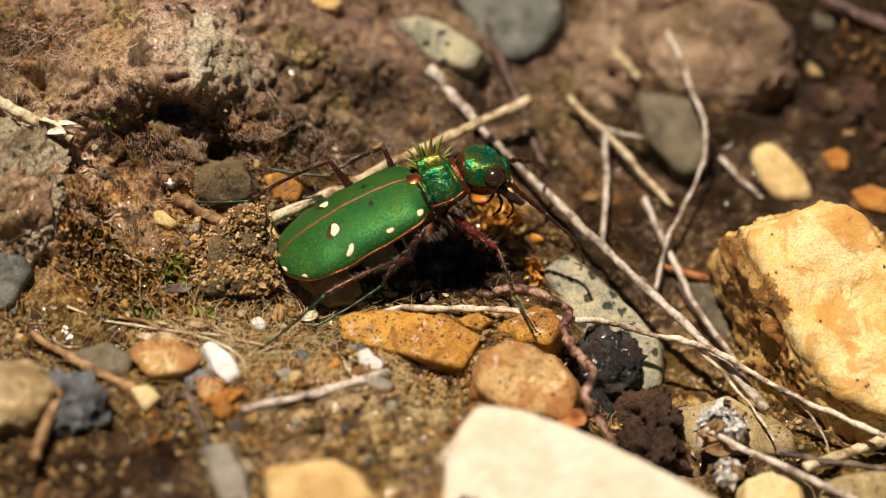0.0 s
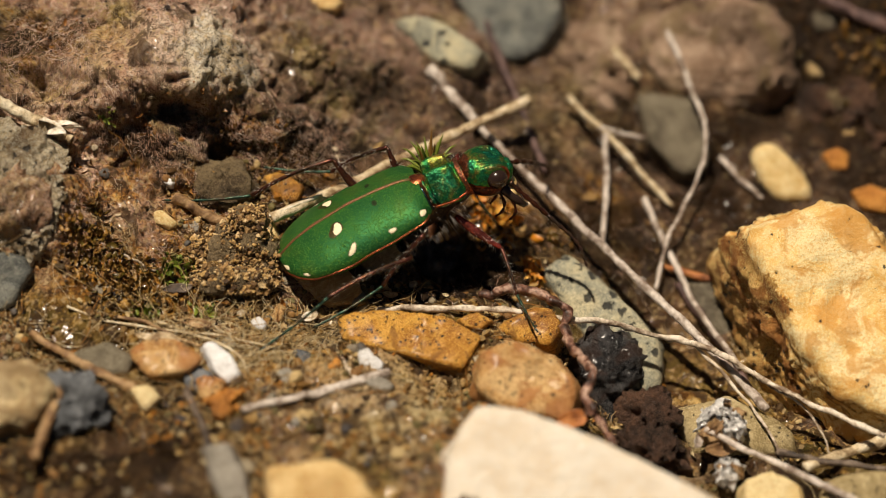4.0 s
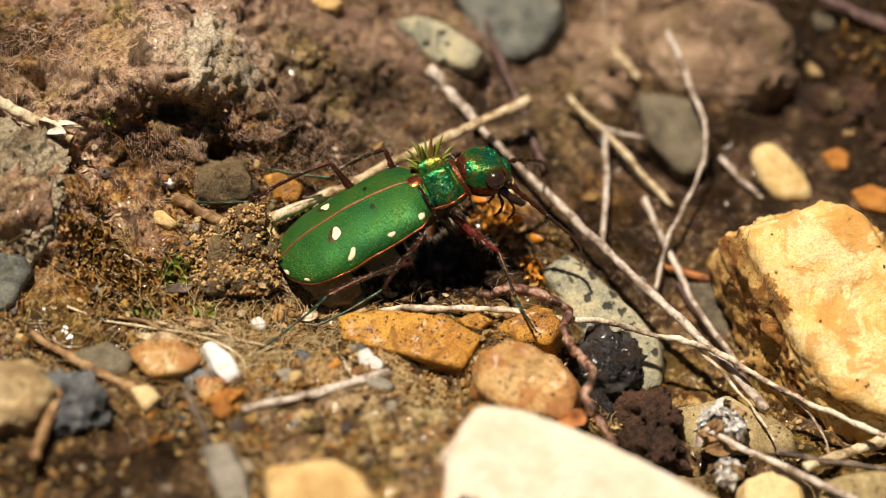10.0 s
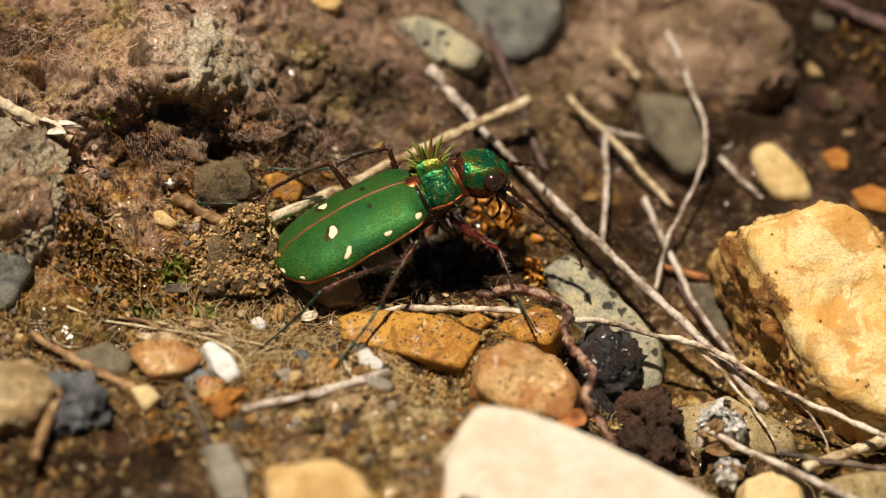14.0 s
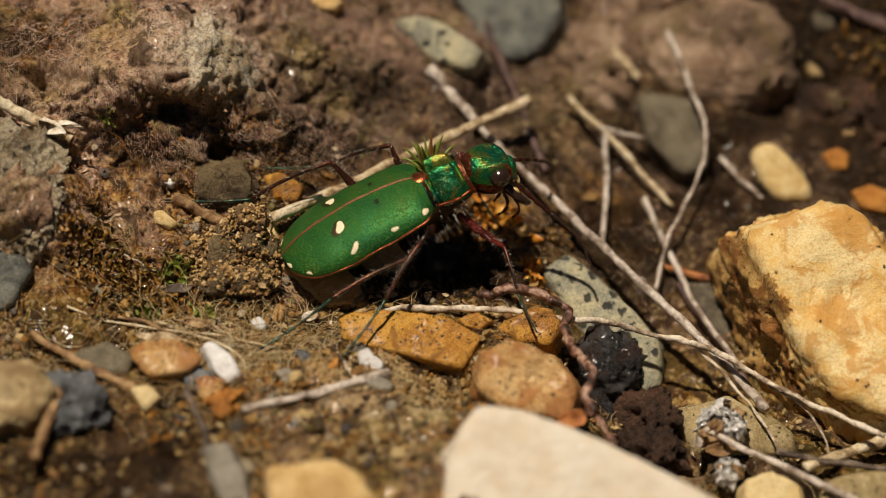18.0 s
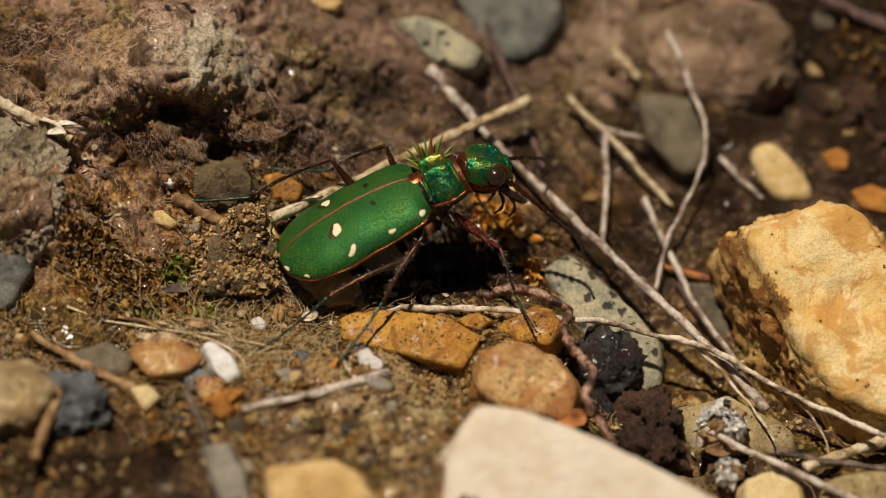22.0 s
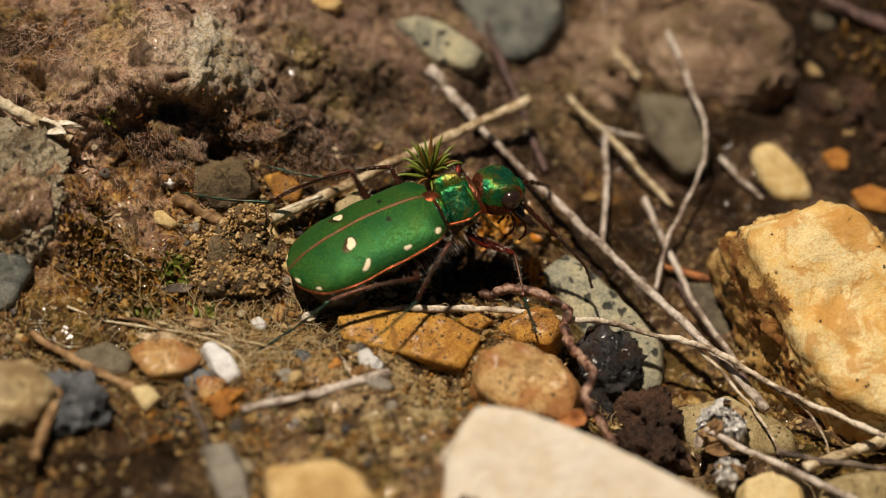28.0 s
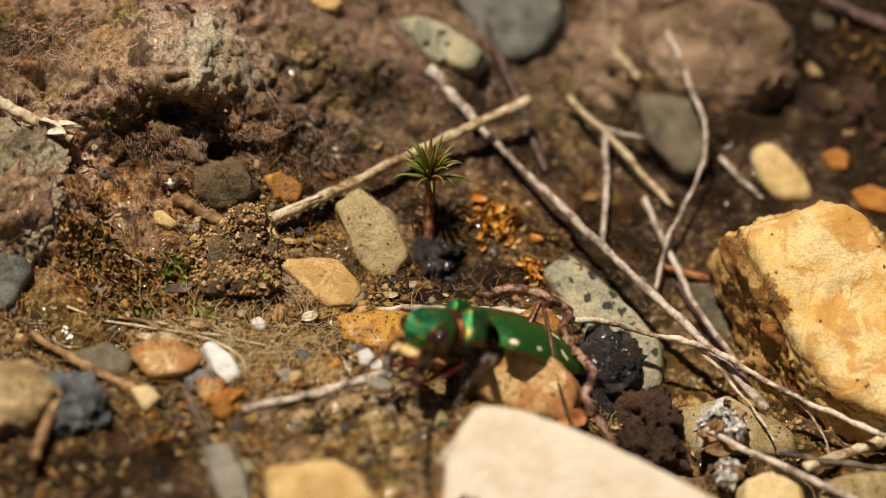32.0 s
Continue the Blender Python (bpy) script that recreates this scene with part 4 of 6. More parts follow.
def scrap(name, label, category, mat, place, length, width, tilt, turn, curl):
    """A curled scrap of a dead leaf or husk, with some thickness."""
    u, w = np.meshgrid(np.linspace(-1, 1, 15), np.linspace(-1, 1, 9), indexing="ij")
    p = np.stack([u * length / 2, w * width / 2 * np.sqrt(np.clip(1.04 - u * u, 0, 1)), curl * (0.6 * u * u + w * w) * width * 0.4], -1)
    p = p + 0.05 * length * np.stack([fbm(p * 2.0 / length + place[0], 3, k) for k in (1, 2, 3)], -1)
    top = p.reshape(-1, 3)
    f = grid_faces(15, 9)
    rim = [i * 9 for i in range(15)] + [126 + j for j in range(1, 9)] + [i * 9 + 8 for i in range(13, -1, -1)] + list(range(7, 0, -1))
    n = len(top)
    sides = [(a, b, b + n, a + n) for a, b in zip(rim, rim[1:] + rim[:1])]
    me = mesh_from(name, np.concatenate([top, top - (0, 0, 0.05)]), f + [tuple(k + n for k in q[::-1]) for q in f] + sides, mat)
    ob = new(name, me)
    ob.matrix_basis = pose(*(c * MM for c in place), tilt[0], tilt[1], turn)
    return tagged(ob, label, category)


scrap("leaf_scrap", "curled red-brown scrap of dead leaf on a stone", "leaf", M_ORANGETWIG, (6.4, -9.2, -0.75), 1.9, 0.8, (40, 0), 25, 0.5)
scrap("leaf_scrap", "small rusty scrap of dead leaf beside a root", "leaf", M_REDROOT, (7.3, -8.9, -0.4), 1.3, 0.6, (30, 10), 70, 0.6)
scrap("seed_husk", "white curled seed husk on the soil", "husk", M_BLEACHED, (-6.85, -2.4, 0.45), 0.95, 0.5, (25, 0), 35, 0.6)
scrap("seed_husk", "pale papery husk beside an ochre stone", "husk", M_BLEACHED, (-4.6, -6.9, 0.35), 1.3, 0.35, (30, 5), 110, 0.5)
scrap("leaf_scrap", "brown curled scrap of leaf on damp soil", "leaf", M_BARK, (-12.6, -3.6, 1.0), 1.8, 0.5, (25, 0), -20, 0.6)
scrap("leaf_scrap", "tan folded scrap of dry grass on the soil", "leaf", M_OLDSTRAW, (-14.4, -4.9, 1.15), 2.4, 0.45, (22, 0), -12, 0.5)
scrap("leaf_scrap", "dark wet scrap of leaf among moss", "leaf", M_DARKTWIG, (-13.6, -1.7, 1.75), 1.5, 0.5, (30, 0), 10, 0.5)
scrap("leaf_scrap", "brown scrap of dead leaf under a dry bud", "leaf", M_BARK, (14.2, -8.0, -3.6), 2.0, 0.7, (35, 0), 20, 0.5)
scrap("leaf_scrap", "pale brown scrap of dead leaf by a dry bud", "leaf", M_TWIG, (12.9, -8.0, -3.2), 1.6, 0.5, (40, 15), 75, 0.6)

# ---- loose stuff on the earth ----


def surface(x, y):
    """The place and slope of the rough earth near x, y."""
    j = np.clip(np.searchsorted(GX_LINE, x), 1, GROUND.shape[1] - 2)
    i = np.clip(np.searchsorted(GY_LINE, y), 1, GROUND.shape[0] - 2)
    p = GROUND[i, j]
    n = np.cross(GROUND[i, j + 1] - GROUND[i, j - 1], GROUND[i + 1, j] - GROUND[i - 1, j])
    n /= np.linalg.norm(n, axis=-1, keepdims=True) + 1e-9
    return p, n


GX_LINE, GY_LINE = np.median(GROUND[:, :, 0], axis=0), np.median(GROUND[:, :, 1], axis=1)


def island_mat(name, colors, rough=0.7, bump=0.1):
    k = Mat(name, shift=False)
    geo = k.n.new("ShaderNodeNewGeometry").outputs["Random Per Island"]
    stops = [(i / len(colors), c) for i, c in enumerate(colors)]
    col = k.ramp(geo, stops)
    k.n[-1].color_ramp.interpolation = "CONSTANT"
    n = k.noise(6.0, 4, 0.7)
    col = k.mix(k.math("MULTIPLY", k.step(n, 0.45, 0.7), 0.5), col, tuple(c * 0.35 for c in colors[0]))
    return k.done(col, rough, 0.0, k.bump(n, 0.6, bump), 0.3)


def grains(name, label, centres, sizes, mat, sub, seed, flat=0.7, parent=None):
    d, f = ball(sub)
    r = np.random.default_rng(seed)
    n, m = len(centres), len(d)
    shape = 1 + 0.28 * r.standard_normal((n, m))
    if sub > 1:
        shape = 1 + 0.35 * vnoise(d[None] * 1.3 + r.uniform(0, 99, (n, 1, 3)), seed) + 0.14 * vnoise(d[None] * 3 + r.uniform(0, 99, (n, 1, 3)), seed + 1)
    stretch = r.uniform([0.7, 0.7, flat * 0.7], [1.3, 1.0, flat * 1.2], (n, 3))
    a = r.uniform(0, 2 * math.pi, n)
    v = d[None] * shape[..., None] * (stretch * sizes[:, None])[:, None, :]
    t = r.uniform(-0.6, 0.6, n)
    y, z = v[..., 1] * np.cos(t)[:, None] - v[..., 2] * np.sin(t)[:, None], v[..., 1] * np.sin(t)[:, None] + v[..., 2] * np.cos(t)[:, None]
    x, y = v[..., 0] * np.cos(a)[:, None] - y * np.sin(a)[:, None], v[..., 0] * np.sin(a)[:, None] + y * np.cos(a)[:, None]
    v = np.stack([x, y, z], -1) + centres[:, None, :]
    fa = (np.array(f)[None] + (np.arange(n) * m)[:, None, None]).reshape(-1, 3)
    me = mesh_from(name, v.reshape(-1, 3), fa.tolist(), mat, smooth=sub > 1)
    if parent:
        return part(name, me, parent, label)
    return tagged(new(name, me), label, "soil", kind="stuff")


def fibre_wool_mat():
    k = Mat("peat_fibre", shift=False)
    one = k.n.new("ShaderNodeNewGeometry").outputs["Random Per Island"]
    zone = k.noise(0.22, 4, 0.6, 0.6)
    mauve = k.ramp(one, [(0.0, (0.34, 0.175, 0.12)), (0.4, (0.54, 0.31, 0.215)), (0.75, (0.70, 0.48, 0.36)), (1.0, (0.88, 0.78, 0.66))])
    olive = k.ramp(one, [(0.0, (0.25, 0.165, 0.06)), (0.4, (0.40, 0.285, 0.12)), (0.75, (0.56, 0.43, 0.22)), (1.0, (0.74, 0.63, 0.42))])
    return k.done(k.mix(k.step(zone, 0.52, 0.72), mauve, olive), 0.28)


SOIL = [(0.06, 0.03, 0.01), (0.19, 0.10, 0.03), (0.30, 0.175, 0.058), (0.10, 0.05, 0.015), (0.022, 0.012, 0.006), (0.40, 0.26, 0.10), (0.34, 0.14, 0.02), (0.07, 0.045, 0.02), (0.50, 0.37, 0.18), (0.16, 0.13, 0.05)]
M_CRUMB = island_mat("soil_crumb", SOIL, 0.38)
M_GRAVEL = island_mat("gravel", [(0.30, 0.16, 0.05), (0.48, 0.27, 0.07), (0.10, 0.095, 0.09), (0.30, 0.25, 0.17), (0.04, 0.04, 0.045), (0.55, 0.40, 0.19), (0.24, 0.12, 0.04), (0.24, 0.21, 0.16), (0.45, 0.38, 0.27)], 0.55)
M_PEATCRUMB = island_mat("peat_crumb", [(0.14, 0.08, 0.055), (0.03, 0.018, 0.012), (0.30, 0.20, 0.14), (0.60, 0.48, 0.33), (0.16, 0.12, 0.04), (0.32, 0.13, 0.03), (0.015, 0.01, 0.008)], 0.4)
M_FIBRE = fibre_wool_mat()
M_DRYGRASS = island_mat("dry_grass", [(0.58, 0.42, 0.20), (0.70, 0.54, 0.29), (0.46, 0.30, 0.12), (0.76, 0.64, 0.42)], 0.45)
M_LITTER = island_mat("plant_litter", [(0.30, 0.17, 0.06), (0.46, 0.32, 0.15), (0.16, 0.08, 0.025), (0.40, 0.17, 0.03), (0.55, 0.44, 0.26)], 0.5)


def spread(n, x0, x1, y0, y1, keep, seed):
    r = np.random.default_rng(seed)
    x, y = r.uniform(x0, x1, n * 3), r.uniform(y0, y1, n * 3)
    ok = r.uniform(0, 1, n * 3) < keep(x, y)
    return x[ok][:n], y[ok][:n]


def patchy(x, y, s, seed):
    return np.clip(0.5 + 1.2 * fbm(np.stack([x * s, y * s, 0 * x], -1), 3, seed), 0.05, 1)


def soil_zone(x, y):
    return sig((ground(x, y) * -1 + 3.6) / 0.6) * patchy(x, y, 0.4, 71) * sig((9 - y) / 2) * (1 - 0.96 * sig((x - 8) / 1.0)) * (1 - 0.8 * sig((-y - 9.5) / 1.0) * sig((-x - 9) / 2.0)) * (1 - 0.8 * sig((y - 0.8) / 0.6) * sig((x + 5) / 1.0))


def bank_zone(x, y):
    return sig((ground(x, y) - 2.6) / 0.6) * patchy(x, y, 0.35, 72) ** 1.5


x, y = spread(15000, -25, 22, -17, 12, soil_zone, 1)
p, n = surface(x, y)
size = np.clip(np.random.default_rng(2).lognormal(-2.35, 0.5, len(x)), 0.04, 0.35)
grains("soil_crumbs", "fine brown crumbs of damp soil", p + n * (size * 0.3)[:, None], size, M_CRUMB, 1, 3)
x, y = spread(760, -25, 20, -17, 6, lambda x, y: soil_zone(x, y) * (1 - 0.6 * sig((-y - 9) / 1.5)), 5)
p, n = surface(x, y)
size = np.clip(np.random.default_rng(6).lognormal(-1.55, 0.42, len(x)), 0.1, 0.5)
grains("gravel", "mixed small ochre, grey and black gravel", p + n * (size * 0.15)[:, None], size, M_GRAVEL, 2, 7)
x, y = spread(2200, -25, 20, -2, 22, lambda x, y: (0.1 + bank_zone(x, y)) * (1 - 0.8 * sig((x + 4) / 1.0)), 8)
p, n = surface(x, y)
size = np.clip(np.random.default_rng(9).lognormal(-2.9, 0.5, len(x)), 0.03, 0.22)
grains("peat_crumbs", "crumbs of purple-brown peaty earth", p + n * (size * 0.2)[:, None], size, M_PEATCRUMB, 1, 10)


def fibres(name, label, x, y, length, thick, mat, seed, lift=0.05, curl=0.9, seg=6, matted=False):
    r = np.random.default_rng(seed)
    n = len(x)
    a, da = r.uniform(0, 2 * math.pi, n), r.normal(0, curl, n)
    if matted:
        a = 5.0 * fbm(np.stack([x * 0.22, y * 0.22, 0 * x], -1), 2, seed) + r.normal(0, 0.75, n)
    ln = length * r.lognormal(0, 0.4, n)
    rise = r.uniform(0.2, 2.2, n) * lift
    lines = []
    px, py = x.copy(), y.copy()
    for s in range(seg):
        p, nn = surface(px, py)
        arch = math.sin(math.pi * s / (seg - 1))
        lines.append(p + nn * (thick + rise * arch)[:, None])
        px, py = px + np.cos(a) * ln / seg, py + np.sin(a) * ln / seg
        a = a + da / seg * 2 + r.normal(0, 0.25, n)
    lines = np.stack(lines, 1)
    t = np.gradient(lines, axis=1)
    t /= np.linalg.norm(t, axis=-1, keepdims=True) + 1e-9
    side = np.cross(t, np.array([0.2, -0.5, 0.84]))
    side /= np.linalg.norm(side, axis=-1, keepdims=True) + 1e-9
    up = np.cross(side, t)
    rad = thick * r.uniform(0.6, 1.4, (n, 1, 1)) * np.linspace(1, 0.35, seg)[None, :, None]
    ring = [lines + rad * (math.cos(q) * side + math.sin(q) * up) for q in (0, 2.1, 4.2)]
    v = np.stack(ring, 2).reshape(n, seg * 3, 3)
    f = np.array(grid_faces(seg, 3, True))
    fa = (f[None] + (np.arange(n) * seg * 3)[:, None, None]).reshape(-1, 4)
    return tagged(new(name, mesh_from(name, v.reshape(-1, 3), fa.tolist(), mat)), label, "plant fibre", kind="stuff")


x, y = spread(30000, -25, 14, -1, 20, lambda x, y: (bank_zone(x, y) + 0.05) * (1 - 0.7 * np.exp(-((x + 11.5) / 2.0) ** 2 - ((y - 8.4) / 1.6) ** 2)), 12)
fibres("peat_fibres", "fine pinkish brown fibres matted over the bank", x, y, 0.62, 0.008, M_FIBRE, 13, 0.022, 0.9, 6, True)
x, y = spread(900, -25, 18, -16, 6, soil_zone, 14)
fibres("litter_fibres", "thin tan rootlets and dry stems on the soil", x, y, 2.6, 0.03, M_LITTER, 15, 0.18, 0.6, 8)


x, y = np.random.default_rng(31).normal((-11.5, -4.6), (3.2, 0.9), (260, 2)).T
fibres("grass_fibres", "fine swirled tan fibres of dry grass round the pebbles", x, y, 4.2, 0.022, M_DRYGRASS, 32, 0.35, 1.3, 12)
x, y = np.random.default_rng(33).normal((-17.5, -7.5), (2.5, 1.2), (90, 2)).T
fibres("grass_fibres", "dull brown fibres of dead grass between the stones", x, y, 4.0, 0.03, M_LITTER, 34, 0.4, 0.8, 12)


def flakes(name, label, x, y, size, mat, seed, parent=None, lift=0.1, tall=1.0):
    """Small curled flakes or leaves, tilted at random on the earth."""
    r = np.random.default_rng(seed)
    n = len(x)
    p, nn = surface(x, y)
    s = size * r.lognormal(0, 0.35, n)
    u, w = np.meshgrid(np.linspace(-1, 1, 5), np.linspace(-1, 1, 3), indexing="ij")
    leaf = np.stack([u, 0.45 * w * np.sqrt(np.clip(1.05 - u * u, 0, 1)), 0.35 * u * u + 0.25 * w * w], -1).reshape(-1, 3)
    v = leaf[None] * s[:, None, None]
    a, b, c = r.uniform(0, 6.28, n), r.normal(0, 0.7, n) * tall, r.normal(0, 0.7, n) * tall
    y1, z1 = v[..., 1] * np.cos(b)[:, None] - v[..., 2] * np.sin(b)[:, None], v[..., 1] * np.sin(b)[:, None] + v[..., 2] * np.cos(b)[:, None]
    x1, z2 = v[..., 0] * np.cos(c)[:, None] + z1 * np.sin(c)[:, None], -v[..., 0] * np.sin(c)[:, None] + z1 * np.cos(c)[:, None]
    x2, y2 = x1 * np.cos(a)[:, None] - y1 * np.sin(a)[:, None], x1 * np.sin(a)[:, None] + y1 * np.cos(a)[:, None]
    v = np.stack([x2, y2, z2], -1) + (p + nn * (lift * r.uniform(0.2, 1.5, n))[:, None])[:, None, :]
    f = np.array(grid_faces(5, 3))
    fa = (f[None] + (np.arange(n) * 15)[:, None, None]).reshape(-1, 4)
    me = mesh_from(name, v.reshape(-1, 3), fa.tolist(), mat)
    if parent:
        return part(name, me, parent, label)
    return tagged(new(name, me), label, "litter", kind="stuff")


x, y = spread(700, -25, 20, -16, 10, soil_zone, 16)
flakes("litter_flakes", "small brown flakes of plant litter", x, y, 0.22, M_LITTER, 17)


def moss_mat(name, colors):
    k = Mat(name, shift=False)
    col = k.ramp(k.n.new("ShaderNodeNewGeometry").outputs["Random Per Island"], [(i / max(len(colors) - 1, 1), c) for i, c in enumerate(colors)])
    return k.done(col, 0.4, 0.0, None, Subsurface_Weight=0.15, Subsurface_Radius=(0.0004, 0.0006, 0.0002))


M_MOSS = moss_mat("green_moss", [(0.07, 0.10, 0.01), (0.16, 0.20, 0.02), (0.28, 0.33, 0.06)])
M_BROWNMOSS = moss_mat("brown_moss", [(0.11, 0.05, 0.008), (0.20, 0.095, 0.012), (0.09, 0.065, 0.01), (0.30, 0.16, 0.04), (0.05, 0.025, 0.008)])
M_RUST = moss_mat("rust_lichen", [(0.62, 0.23, 0.02), (0.46, 0.20, 0.03), (0.66, 0.36, 0.07), (0.34, 0.12, 0.015)])


M_RUSTDARK = moss_mat("dark_rust_lichen", [(0.24, 0.09, 0.012), (0.12, 0.05, 0.01), (0.30, 0.15, 0.035), (0.07, 0.035, 0.01)])


def cluster(cx, cy, rx, ry, n, seed):
    r = np.random.default_rng(seed)
    return cx + rx * r.normal(0, 0.5, n), cy + ry * r.normal(0, 0.5, n)


for cx, cy, rx, ry, n, mt, nm, lb in (
        (-13.7, -0.6, 1.2, 0.9, 90, M_MOSS, "moss_tuft", "small bright green leafy moss on soil"),
        (-15.3, -3.0, 0.8, 0.5, 30, M_MOSS, "moss_tuft", "tiny green moss in a crevice"),
        (-12.2, -2.7, 0.6, 0.5, 26, M_MOSS, "moss_tuft", "tiny green moss beside crumbled soil"),
        (-18.3, -0.2, 1.6, 1.6, 260, M_BROWNMOSS, "moss_mat", "mat of brown and olive moss on the bank"),
        (-15.8, -1.4, 2.6, 1.4, 260, M_BROWNMOSS, "moss_mat", "damp brown moss spread over soil"),
        (-17.5, 5.4, 0.5, 0.4, 12, M_MOSS, "moss_tuft", "dark green moss under the bank"),
        (-4.0, 2.6, 0.5, 0.5, 40, M_MOSS, "moss_tuft", "olive moss at the foot of a stone"),
        (2.7, 5.6, 1.3, 1.4, 150, M_RUST, "lichen_patch", "rust-orange lichen flakes in the hollow"),
        (4.6, 3.0, 0.9, 0.9, 60, M_RUST, "lichen_patch", "orange-brown lichen flakes beside a stone"),
        (-15.6, 5.5, 1.3, 1.0, 120, M_RUSTDARK, "lichen_patch", "orange-brown lichen below a hole"),
        (-12.4, 6.7, 1.6, 0.8, 160, M_RUSTDARK, "lichen_patch", "rusty crumbs of lichen under the ledge"),
        (-9.6, 7.1, 1.4, 0.8, 110, M_RUSTDARK, "lichen_patch", "rusty brown lichen on the bank"),
        (-18.6, 3.3, 1.2, 1.0, 130, M_RUSTDARK, "lichen_patch", "dark rusty lichen in a gully of the bank"),
        (-20.5, 8.9, 1.6, 1.2, 120, M_RUSTDARK, "lichen_patch", "brown lichen flakes on top of the bank"),
        (5.6, 5.8, 0.9, 0.7, 30, M_BROWNMOSS, "moss_tuft", "olive brown moss by the long twig"),
        (23.5, 17.0, 3.0, 3.0, 160, M_BROWNMOSS, "moss_mat", "dark olive moss at the back of the earth")):
    x, y = cluster(cx, cy, rx, ry, n, int(cx * 13 + cy * 7) % 1000 + 50)
    if mt is M_RUSTDARK:
        x, y = x[::4], y[::4]
    flakes(nm, lb, x, y, 0.23 if mt is M_RUST else 0.12 if mt is M_RUSTDARK else 0.18, mt, int(cx * 17) % 1000 + 3, lift=0.25, tall=1.5)
    tagged(bpy.context.scene.objects[-1], lb, "lichen" if mt in (M_RUST, M_RUSTDARK) else "moss")


# a heap of crumbled soil beside the beetle's tail
def soil_heap():
    heap = tagged(new("soil_heap"), "heap of dry crumbled soil grains", "soil")
    base, _ = surface(np.array([-11.0]), np.array([0.5]))
    heap.location = base[0] * MM
    d, f = ball(5)
    blobs = [((0.2, 0.3, 0.6), (1.9, 1.5, 1.3)), ((0.9, 0.9, 1.9), (0.9, 0.8, 0.8)), ((-1.2, 0.2, 0.3), (1.2, 1.1, 0.9)), ((0.7, -1.3, 0.0), (1.6, 1.2, 0.8)), ((-0.3, -1.6, 0.1), (1.5, 1.0, 0.7))]
    r = np.random.default_rng(77)
    pts, sizes = [], []
    for i, (c, s) in enumerate(blobs):
        v = d * np.array(s) * 0.9
        v = v + d * (0.4 * fbm(v * 1.2 + i * 9, 3, i + 5))[:, None] + np.array(c)
        part("clod", mesh_from("clod", v, f, M_LOAM), heap)
        k = 2300
        q = r.normal(0, 1, (k, 3))
        q /= np.linalg.norm(q, axis=1, keepdims=True)
        q = q[q[:, 2] > -0.5]
        pts.append(q * np.array(s) * (r.uniform(0.84, 1.1, (len(q), 1)) + 0.34 * vnoise(q * 3.4 + i * 5, 6)[:, None] - 0.05) + np.array(c))
        sizes.append(np.clip(r.lognormal(-2.75, 0.5, len(q)), 0.025, 0.24))
    grains("grit", "clinging tan and brown grains", np.concatenate(pts), np.concatenate(sizes), M_HEAP, 1, 78, 0.9, heap)
    return heap


M_HEAP = island_mat("heap_grain", [(0.28, 0.165, 0.065), (0.52, 0.34, 0.145), (0.14, 0.075, 0.03), (0.70, 0.51, 0.27), (0.06, 0.033, 0.016), (0.36, 0.21, 0.085), (0.58, 0.37, 0.14)], 0.5)
soil_heap()


# a haircap moss shoot behind the beetle
def moss_shoot():
    base, _ = surface(np.array([-0.75]), np.array([4.6]))
    shoot = tagged(new("moss_shoot"), "haircap moss shoot with a red-brown stem and pointed leaves", "moss")
    shoot.location = base[0] * MM
    path = smooth_path([(0, 0, -0.4), (-0.08, 0.1, 1.3), (0.05, 0.05, 2.7), (-0.1, 0.1, 4.1)], 6)
    v, f = tube(path, np.linspace(0.30, 0.24, len(path)) * (1 + 0.2 * vnoise(path * 3, 4)), 9)
    part("stem", mesh_from("stem", v, f, M_STEM), shoot, "red-brown scaly stem")
    r = random.Random(8)
    for i in range(34):
        a = i * 2.399
        low = i / 34
        el = radians(8 + 78 * low + r.uniform(-8, 8))
        ln = r.uniform(1.7, 2.5) * (0.85 + 0.25 * low)
        o = np.array((0.12 * math.cos(a), 0.12 * math.sin(a), 3.5 + 0.75 * low))
        d = np.array((math.cos(a) * math.cos(el), math.sin(a) * math.cos(el), math.sin(el)))
        bow = np.array((0, 0, -0.16 * math.cos(el) * ln))
        pts = [o, o + d * ln * 0.35 - bow * 0.5, o + d * ln * 0.7 - bow * 0.4, o + d * ln + bow]
        w, t = tube(smooth_path(pts, 4), np.array([.05, .085, .10, .105, .10, .095, .085, .075, .065, .055, .04, .025, .008]), 5)
        part("leaf", mesh_from("leaf", w, t, M_LEAF if r.random() < 0.72 else M_LEAFRED), shoot)
    return shoot


M_STEM = fibre_mat("moss_stem", (0.66, 0.30, 0.14), (0.48, 0.19, 0.08), (0.24, 0.09, 0.04))
M_LEAF = moss_mat("moss_leaf", [(0.07, 0.12, 0.014), (0.14, 0.19, 0.025), (0.28, 0.30, 0.05)])
M_LEAFRED = moss_mat("moss_leaf_brown", [(0.30, 0.12, 0.03), (0.20, 0.12, 0.03)])
moss_shoot()


